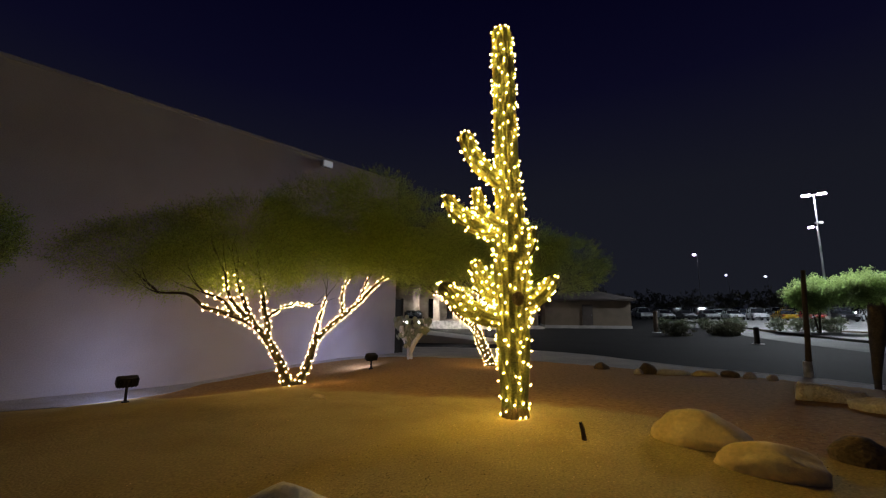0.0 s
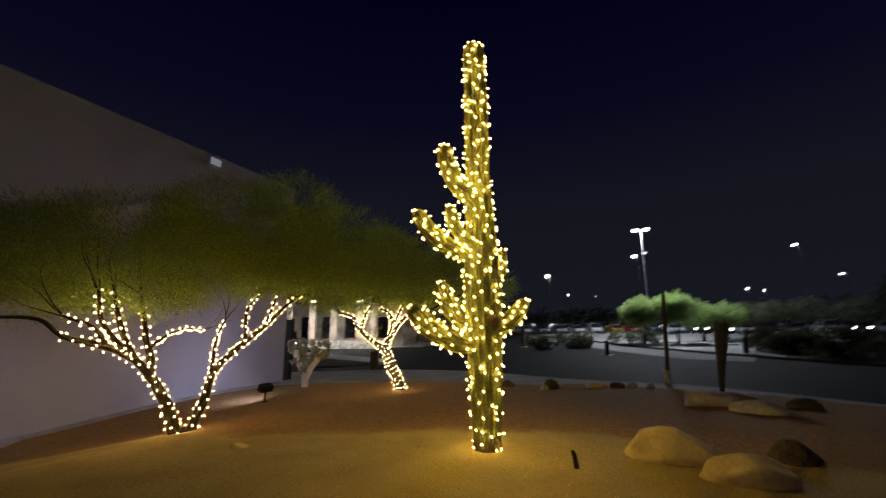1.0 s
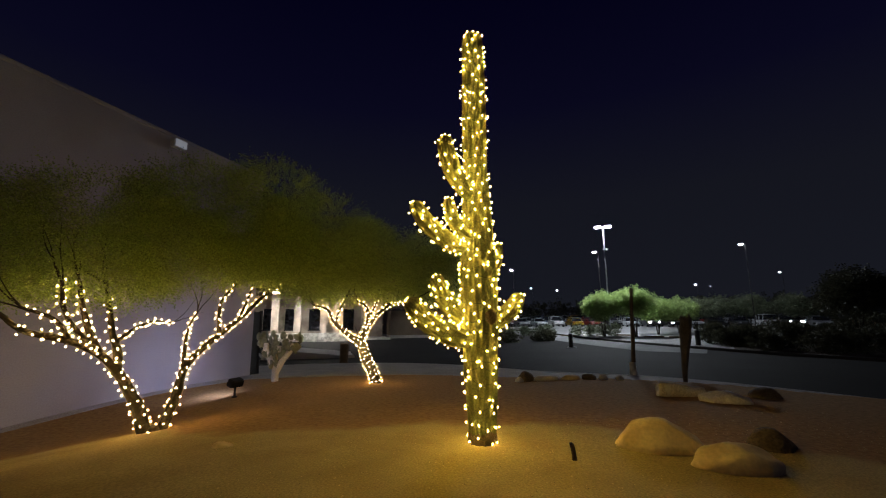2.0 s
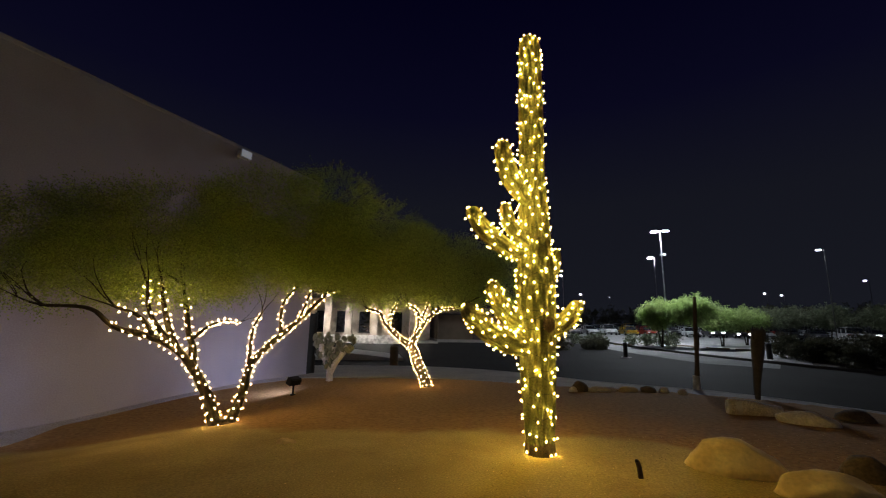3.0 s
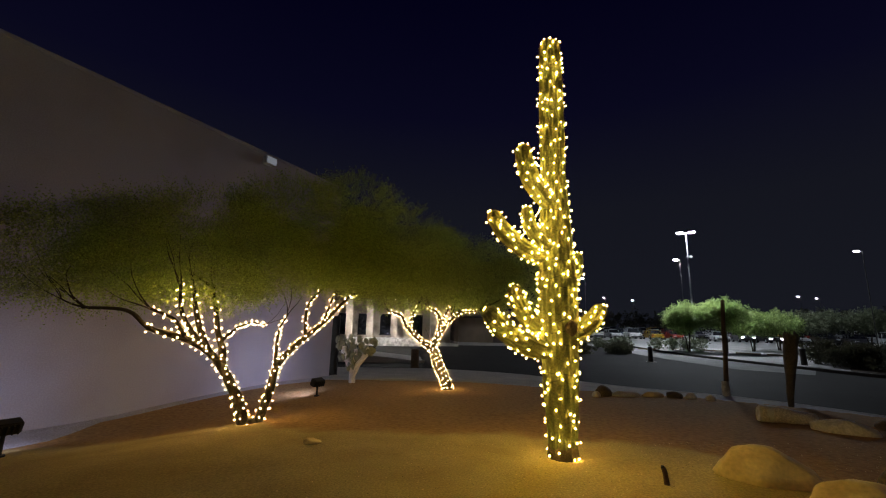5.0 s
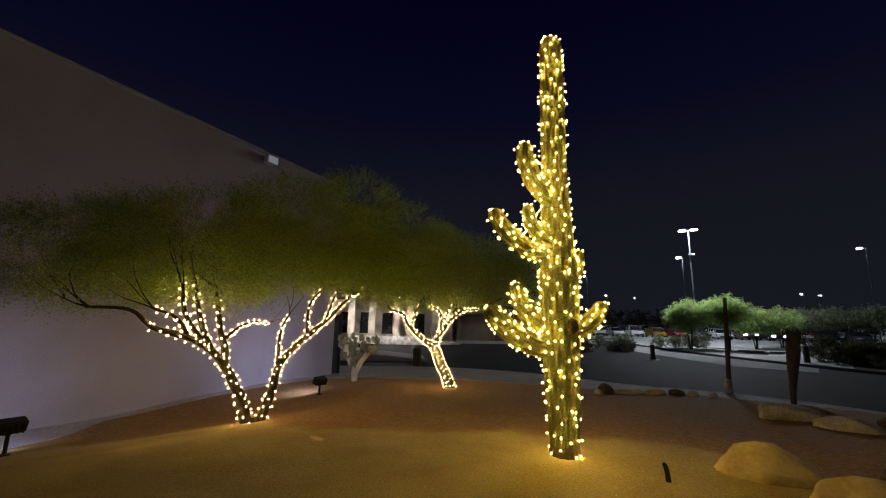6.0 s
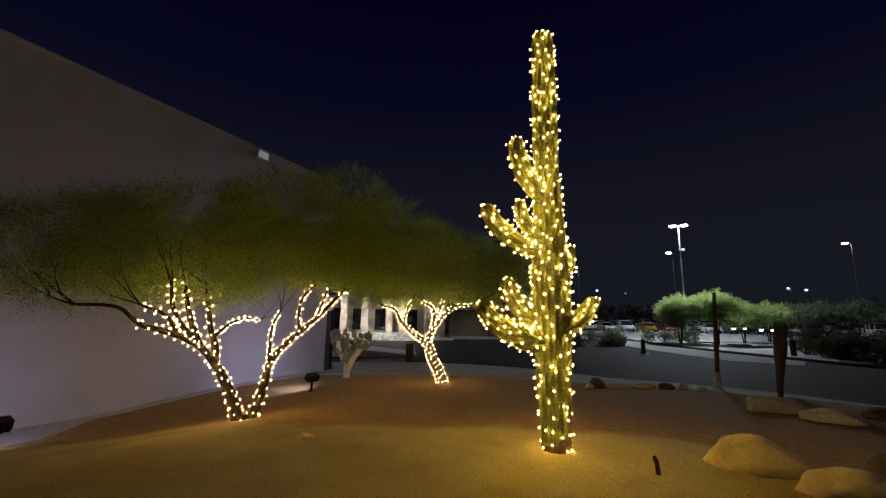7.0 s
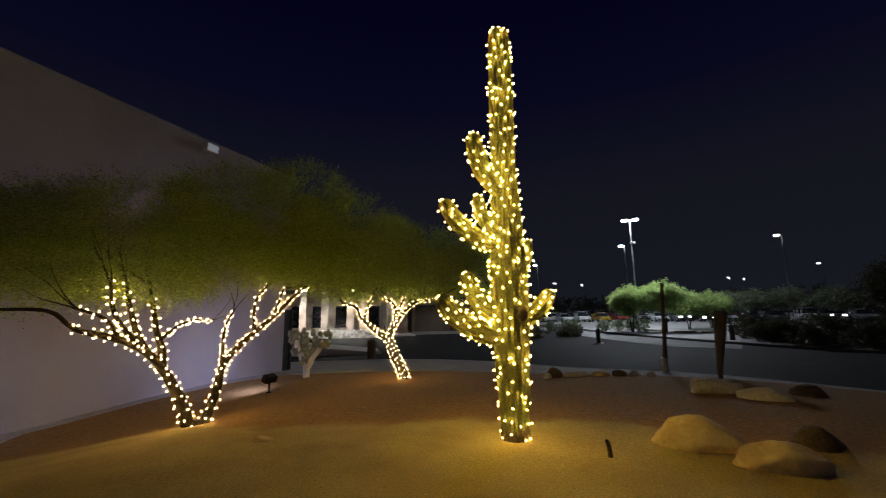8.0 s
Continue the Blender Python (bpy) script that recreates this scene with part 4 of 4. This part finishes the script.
def car(colour, tall, lit=False):
    """A parked car, nose along +x."""
    kind = "SUV" if tall else "sedan"
    t = thing("car", f"parked {colour} {kind} with dark windows" + (" and lit headlights" if lit else ""), "car", (0, 0, -60), group="cars in the lot")
    p = PAINTS[colour]
    L, h, roof = 2.3, (0.98 if tall else 0.86), (1.72 if tall else 1.43)
    body = [(-L, 0.42), (-L, h - 0.05), (-L + 0.12, h), (0.75, h + 0.02), (L - 0.25, h - 0.12), (L, h - 0.3), (L, 0.38), (L - 0.2, 0.28), (-L + 0.2, 0.28)]
    part("body", profile_solid(body, 0.92, 0.06), p, t)
    back = -L + (0.15 if tall else 0.55)
    cab = [(back, h - 0.02), (back + (0.2 if tall else 0.55), roof - 0.06), (-0.6, roof), (0.15, roof - 0.05), (0.95, h)]
    part("cabin", profile_solid(cab, 0.84, 0.17), GLASS, t, "dark glass cabin")
    part("roof", boxed(back + (0.28 if tall else 0.62), 0.10, -0.66, 0.66, roof - 0.03, roof + 0.02, 0.015), p, t)
    for sy in (-1, 1):
        for px in (back + 0.45, -0.55, 0.30):
            part("pillar", boxed(px, px + 0.09, sy * 0.80 - 0.03, sy * 0.80 + 0.03, h - 0.02, roof - 0.12), p, t)
        part("mirror", boxed(0.62, 0.74, sy * 0.90 - (0.12 if sy < 0 else 0), sy * 0.90 + (0.12 if sy > 0 else 0), h, h + 0.14, 0.02), p, t)
        part("headlight", boxed(L - 0.10, L + 0.012, sy * 0.66 - 0.19, sy * 0.66 + 0.19, h - 0.34, h - 0.20, 0.02), CARLIGHT if lit else LENS_DIM, t, "lit white headlight" if lit else "clear headlight")
        part("tail_light", boxed(-L - 0.012, -L + 0.1, sy * 0.74 - 0.14, sy * 0.74 + 0.14, h - 0.28, h - 0.08, 0.02), PAINTS["red"], t, "red tail light")
        for wx in (-1.42, 1.42):
            w = part("wheel", cyl(bmesh.new(), (wx, sy * 0.74, 0.33), (wx, sy * 0.95, 0.33), 0.335, n=20), TYRE, t)
            part("rim", cyl(bmesh.new(), (wx, sy * 0.93, 0.33), (wx, sy * 0.962, 0.33), 0.21, 0.18, n=12), STEEL, w, "metal rim")
    part("bumper", boxed(L - 0.02, L + 0.03, -0.75, 0.75, 0.32, 0.45, 0.01), BLACK, t)
    return t


STOCK = {}
CAR_ORDER = ["white", "silver", "white", "yellow", "red", "silver", "white", "black", "dark grey", "silver", "white", "blue", "dark grey", "white", "black", "silver"]


FRONT_ROW = ["silver", "white", "dark grey", "silver", "white", "white", "yellow", "red", "black", "white", "dark grey", "black", "silver", "black", "dark grey", "white", "black", "silver", "dark grey"]


def park():
    rng = random.Random(9)
    for dist, a0, a1, gap, shift in ((74.0, 17.5, 60, 2.9, -1), (82.0, 15, 58, 2.9, 5), (100.0, 14, 56, 3.0, 9), (109.0, 14, 54, 3.1, 3)):
        n = int(dist * radians(a1 - a0) / gap)
        for k in range(n):
            if shift >= 0 and rng.random() < 0.07:
                continue
            a = radians(a0) + k * gap / dist
            x, y = dist * math.sin(a), dist * math.cos(a)
            colour = FRONT_ROW[k % len(FRONT_ROW)] if shift < 0 else CAR_ORDER[(k + shift) % len(CAR_ORDER)]
            tall = rng.random() < 0.5
            lit = shift < 0 and k in (10, 11, 16) or dist > 90 and k in (13, 21, 27)
            key = (colour, tall, lit)
            m = pose(x, y, lot_z(x, y), 0, 0, -math.degrees(a) + (270 if rng.random() < 0.55 or lit else 90) + rng.uniform(12, 22))
            if key not in STOCK:
                STOCK[key] = car(*key)
                STOCK[key].matrix_basis = m
            else:
                copy_thing(STOCK[key], m)
    # a car waiting under the porch roof with its lamps on
    m = pose(-7.95, 38.4, ROAD_Z + rise(-7.95, 38.4), 0, 0, -78)
    car("dark grey", True, True).matrix_basis = m


park()


# ---------------------------------------------------------------- planting round the lot
def lot_tree(label, x, y, z, w, h, seed, count, material=LOTLEAF, leaf=0.13):
    rng = random.Random(seed)
    t = thing("lot_tree", label, "tree", (x, y, z), group="parking lot trees")
    for k in range(3):
        a = k * 2.1 + rng.random()
        pts = [(0.05 * math.cos(a), 0.05 * math.sin(a), -0.2), (0.2 * math.cos(a), 0.2 * math.sin(a), h * 0.3), (0.3 * w * math.cos(a), 0.3 * w * math.sin(a), h * 0.62)]
        v, f = tube(curve_points(pts, 0.3), lambda q: 0.065 - 0.045 * q, 8, 0, 0, 0.15)
        part("limb", raw_mesh("limb", v, f, BARK, True), None, t)
    lobes = []
    for k in range(9):
        a = k * math.tau / 9 + rng.uniform(-0.4, 0.4)
        r = w * rng.uniform(0.3, 0.75)
        size = w * rng.uniform(0.28, 0.45)
        lobes.append(((r * math.cos(a), r * math.sin(a), h * rng.uniform(0.62, 0.80)), (size, size, h * rng.uniform(0.10, 0.17))))
    lobes.append(((rng.uniform(-0.2, 0.2) * w, 0, h * 0.76), (w * 0.5, w * 0.5, h * 0.24)))
    part("crown", crown_mesh("crown", lobes, count, leaf, material, seed, 0.6), None, t, "fine-leaved crown")


for k, (x, y, w, h) in enumerate(((24.1, 36.0, 1.75, 4.0), (26.5, 34.6, 1.95, 4.5))):
    lot_tree("pale green desert tree lit by a lot lamp", x, y, lot_z(x, y) - 0.05, w, h, 60 + k, 4500, leaf=0.11)
lot_tree("yellow-green desert tree beyond the lamp", 31.2, 37.0, lot_z(31.2, 37.0) - 0.05, 2.1, 3.5, 63, 3600)
lot_tree("yellow-green desert tree beyond the lamp", 35.4, 38.6, lot_z(35.4, 38.6) - 0.05, 2.1, 3.5, 65, 3000)
for k, (x, y, w, h) in enumerate(((39.6, 40.4, 2.0, 3.6), (43.2, 41.0, 2.3, 3.9), (47.0, 39.9, 2.4, 4.0), (50.5, 37.0, 2.4, 3.9))):
    lot_tree("dim desert tree at the edge of the lot", x, y, lot_z(x, y) - 0.05, w, h, 70 + k, 1700, SAGE, 0.15)
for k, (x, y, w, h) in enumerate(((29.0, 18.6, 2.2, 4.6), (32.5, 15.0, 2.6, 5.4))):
    lot_tree("tall tree above the corner hedge, leaves coloured dark as unlit", x, y, lot_z(x, y) - 0.05, w, h, 76 + k, 2600, SHADELEAF, 0.14)


def shrub(name, label, x, y, z, w, h, seed, count, material, category="shrub", group="lot planting", leaf=0.07):
    t = thing(name, label, category, (x, y, z), group=group)
    rng = random.Random(seed)
    for k in range(4):
        a = k * 1.6 + rng.random()
        v, f = tube([Vector((0.03 * math.cos(a), 0.03 * math.sin(a), -0.1)), Vector((w * 0.2 * math.cos(a), w * 0.2 * math.sin(a), h * 0.4)), Vector((w * 0.4 * math.cos(a), w * 0.4 * math.sin(a), h * 0.75))], lambda q: 0.03 - 0.02 * q, 6)
        part("stem", raw_mesh("stem", v, f, BARK, True), None, t)
    lobes = [((rng.uniform(-0.5, 0.5) * w, rng.uniform(-0.5, 0.5) * w, h * rng.uniform(0.35, 0.6)), (w * 0.6, w * 0.6, h * 0.38)) for _ in range(5)]
    part("foliage", crown_mesh("foliage", lobes, count, leaf, material, seed, 0.22), None, t)


for k, (x, y, w, h) in enumerate(((22.9, 38.6, 0.8, 1.2), (23.9, 38.0, 0.75, 1.1), (24.9, 37.2, 0.85, 1.35), (25.8, 36.5, 0.85, 1.3), (18.9, 42.6, 0.8, 1.1), (20.1, 41.4, 0.75, 1.0), (21.2, 41.8, 0.8, 1.2), (16.2, 40.2, 0.9, 1.2), (14.9, 41.4, 0.9, 1.3))):
    shrub("desert_shrub", "grey-green rounded shrub in a lot planting strip", x, y, (lot_z(x, y) if x > 20 else ROAD_Z + rise(x, y)) - 0.03, w, h, 80 + k, 520, SAGE)
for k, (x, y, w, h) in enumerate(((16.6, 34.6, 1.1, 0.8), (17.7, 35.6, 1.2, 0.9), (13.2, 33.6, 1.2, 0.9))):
    shrub("dark_shrub", "low dark shrub at the end of the planting strip", x, y, ROAD_Z + rise(x, y) - 0.03, w, h, 120 + k, 700, SHADELEAF, leaf=0.09)
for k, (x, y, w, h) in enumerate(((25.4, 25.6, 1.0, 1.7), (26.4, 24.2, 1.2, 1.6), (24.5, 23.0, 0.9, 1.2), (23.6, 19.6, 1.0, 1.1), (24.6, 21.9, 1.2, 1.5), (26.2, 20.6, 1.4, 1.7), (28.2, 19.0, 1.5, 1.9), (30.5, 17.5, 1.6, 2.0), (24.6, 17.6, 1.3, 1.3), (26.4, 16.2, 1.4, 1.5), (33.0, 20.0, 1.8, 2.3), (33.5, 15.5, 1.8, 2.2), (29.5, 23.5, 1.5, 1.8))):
    shrub("dark_shrub", "shrub massed at the lot corner, leaves coloured dark as unlit", x, y, lot_z(x, y) - 0.05, w, h, 95 + k, 1100, SHADELEAF, leaf=0.09)

def far_woods():
    rng = random.Random(77)
    lobes = []
    for k in range(90):
        a = radians(-20 + 100 * k / 89 + rng.uniform(-0.4, 0.4))
        d = rng.uniform(125, 150)
        h = rng.uniform(2.2, 4.2)
        lobes.append(((d * math.sin(a), d * math.cos(a), 1.0 + h * 0.6), (5.5, 5.5, h)))
    tagged(new("far_woods", crown_mesh("far_woods", lobes, 7000, 0.7, SHADELEAF, 5, 1.6)), "dark belt of far trees behind the lot", "woods", kind="stuff")


far_woods()


# ---------------------------------------------------------------- the corner beyond the wall
def corner_gate():
    t = thing("metal_gate", "dark steel gate leaf standing open at the wall end", "gate")
    t.matrix_basis = wall_frame(WALL_END + 0.06, -0.12, -0.33)
    part("gate_frame", boxed(0, 0.06, -0.06, 0.06, -0.1, 2.25, 0.008), BLACK, t)
    part("gate_frame", boxed(0.40, 0.46, -0.06, 0.06, -0.1, 2.25, 0.008), BLACK, t)
    part("gate_panel", boxed(0.062, 0.398, -0.02, 0.02, 0.0, 2.2), BLACK, t)
    part("handle", boxed(0.30, 0.36, 0.022, 0.07, 1.0, 1.12, 0.01), STEEL, t, "dull steel handle")


corner_gate()


def pale_cactus():
    """A pale-trunked prickly pear with grey-green pads."""
    rng = random.Random(31)
    z = garden_z(-2.95, 15.3)
    o = (-2.95, 15.3, z - 0.02)
    t = thing("prickly_pear", "pale-trunked prickly pear with grey-green pads by the corner", "cactus", o)
    limbs = [[(0, 0, -0.1), (0.0, 0, 0.35), (-0.12, 0, 0.62), (-0.30, 0, 0.95), (-0.32, 0, 1.2)], [(0, 0, 0.28), (0.18, 0.02, 0.62), (0.40, 0.0, 0.92), (0.52, 0, 1.15)], [(-0.1, 0, 0.55), (0.0, 0.1, 0.8), (0.06, 0.12, 1.1)]]
    for pts in limbs:
        v, f = tube(curve_points(pts, 0.06), lambda a: 0.11 - 0.03 * a, 12, 0, 0, 0.2)
        part("limb", raw_mesh("limb", v, f, BRIGHTROCK, True), None, t, "pale corky trunk")
    bm = bmesh.new()
    bmesh.ops.create_uvsphere(bm, u_segments=14, v_segments=10, radius=1)
    for v in bm.verts:
        v.co = Vector((v.co.x * 0.10 * (0.8 + 0.25 * v.co.z), v.co.y * 0.024, v.co.z * 0.13 + 0.11))
    pad = mesh_of("pad", bm, PALEPAD, True)
    for k in range(70):
        tip = Vector(rng.choice([p for pts in limbs for p in pts[2:]]))
        m = Matrix.Translation(tip + Vector((rng.uniform(-0.26, 0.26), rng.uniform(-0.2, 0.2), rng.uniform(-0.25, 0.22)))) @ pose(0, 0, 0, rng.uniform(-35, 35), rng.uniform(-50, 50), rng.uniform(0, 180))
        part("pad", pad, None, t, m=m)


pale_cactus()


def portico():
    y0 = 42.0
    z0 = ROAD_Z + rise(0, y0)
    t = thing("portico_building", "low pale building with a columned porch lit from within", "building", (-3.0, y0, z0), kind="")
    part("wall", boxed(-9.0, 7.0, 4.0, 4.5, -0.3, 5.2), PLASTER, t)
    part("roof", boxed(-9.3, 7.3, -3.8, 4.6, 4.3, 4.75, 0.04), DARKWALL, t)
    part("parapet", boxed(-9.2, 7.2, -3.7, -3.3, 4.752, 5.5, 0.03), PLASTER, t)
    part("porch_floor", boxed(-9.2, 7.2, -0.8, 3.998, -0.3, 0.16), CONCRETE, t)
    part("planter_wall", boxed(-3.85, 3.6, -1.9, -1.6, -0.3, 0.72, 0.02), WHITEPAINT, t, "white low wall")
    for x in (-5.4, -3.3, -1.35, 1.05, 2.25, 4.8):
        c = part("column", boxed(x - 0.31, x + 0.31, -0.45, 0.17, 0.162, 4.298, 0.03), PLASTER, t)
        part("plinth", boxed(x - 0.38, x + 0.38, -0.52, 0.24, 0.161, 0.55, 0.02), PLASTER, c)
    for x in (-4.35, -2.3, 0.0, 3.4):
        w = part("window", boxed(x - 0.55, x + 0.55, 3.90, 3.998, 0.9, 3.0), GLASS, t)
        part("window_frame", boxed(x - 0.62, x + 0.62, 3.86, 3.899, 0.8, 0.9), BLACK, w)
    for x in (-3.0, 1.0):
        l = part("porch_lamp", boxed(x - 0.3, x + 0.3, -3.2, -2.6, 4.20, 4.299), STEEL, t)
        part("diffuser", boxed(x - 0.26, x + 0.26, -3.16, -2.64, 4.17, 4.199), PORCHGLOW, l, "lit warm white diffuser")


portico()


def side_wing():
    """A low brown wing with a hipped roof beside the porch."""
    z0 = ROAD_Z + rise(8.0, 43.0)
    t = thing("low_building", "low dark brown building with a shallow hipped roof", "building", (8.6, 46.4, z0))
    part("wall", boxed(-4.1, 4.1, -3.0, 3.0, -0.3, 2.75), WINGWALL, t)
    part("plinth", boxed(-4.16, 4.16, -3.06, 3.06, -0.3, 0.30, 0.02), CONCRETE, t, "pale concrete plinth")
    bm = bmesh.new()
    low = [bm.verts.new(p) for p in ((-4.5, -3.4, 2.752), (4.5, -3.4, 2.752), (4.5, 3.4, 2.752), (-4.5, 3.4, 2.752))]
    rim = [bm.verts.new((v.co.x, v.co.y, 2.93)) for v in low]
    top = [bm.verts.new(p) for p in ((-2.0, 0, 3.75), (2.0, 0, 3.75))]
    bm.faces.new(low[::-1])
    for k in range(4):
        bm.faces.new((low[k], low[(k + 1) % 4], rim[(k + 1) % 4], rim[k]))
    bm.faces.new((rim[0], rim[1], top[1], top[0]))
    bm.faces.new((rim[1], rim[2], top[1]))
    bm.faces.new((rim[2], rim[3], top[0], top[1]))
    bm.faces.new((rim[3], rim[0], top[0]))
    part("roof", bm, DARKWALL, t)
    d = part("door", boxed(-0.5, 0.5, -3.09, -3.004, 0.302, 2.35, 0.01), DARKWALL, t, "dark service door")
    part("handle", boxed(0.34, 0.40, -3.14, -3.092, 1.25, 1.37, 0.01), STEEL, d)


side_wing()


def side_ramp():
    t = thing("concrete_ramp", "pale concrete ramp with a low kerb beside the building", "ramp", (-2.6, 27.0, ROAD_Z))
    bm = profile_solid([(-2.2, -0.1), (-2.2, 0.55), (2.6, 0.06), (2.6, -0.1)], 2.0)
    part("slab", bm, CONCRETE, t)
    part("side_kerb", boxed(-2.2, 2.6, -2.18, -2.02, -0.1, 0.16, 0.02), CONCRETE, t)


side_ramp()
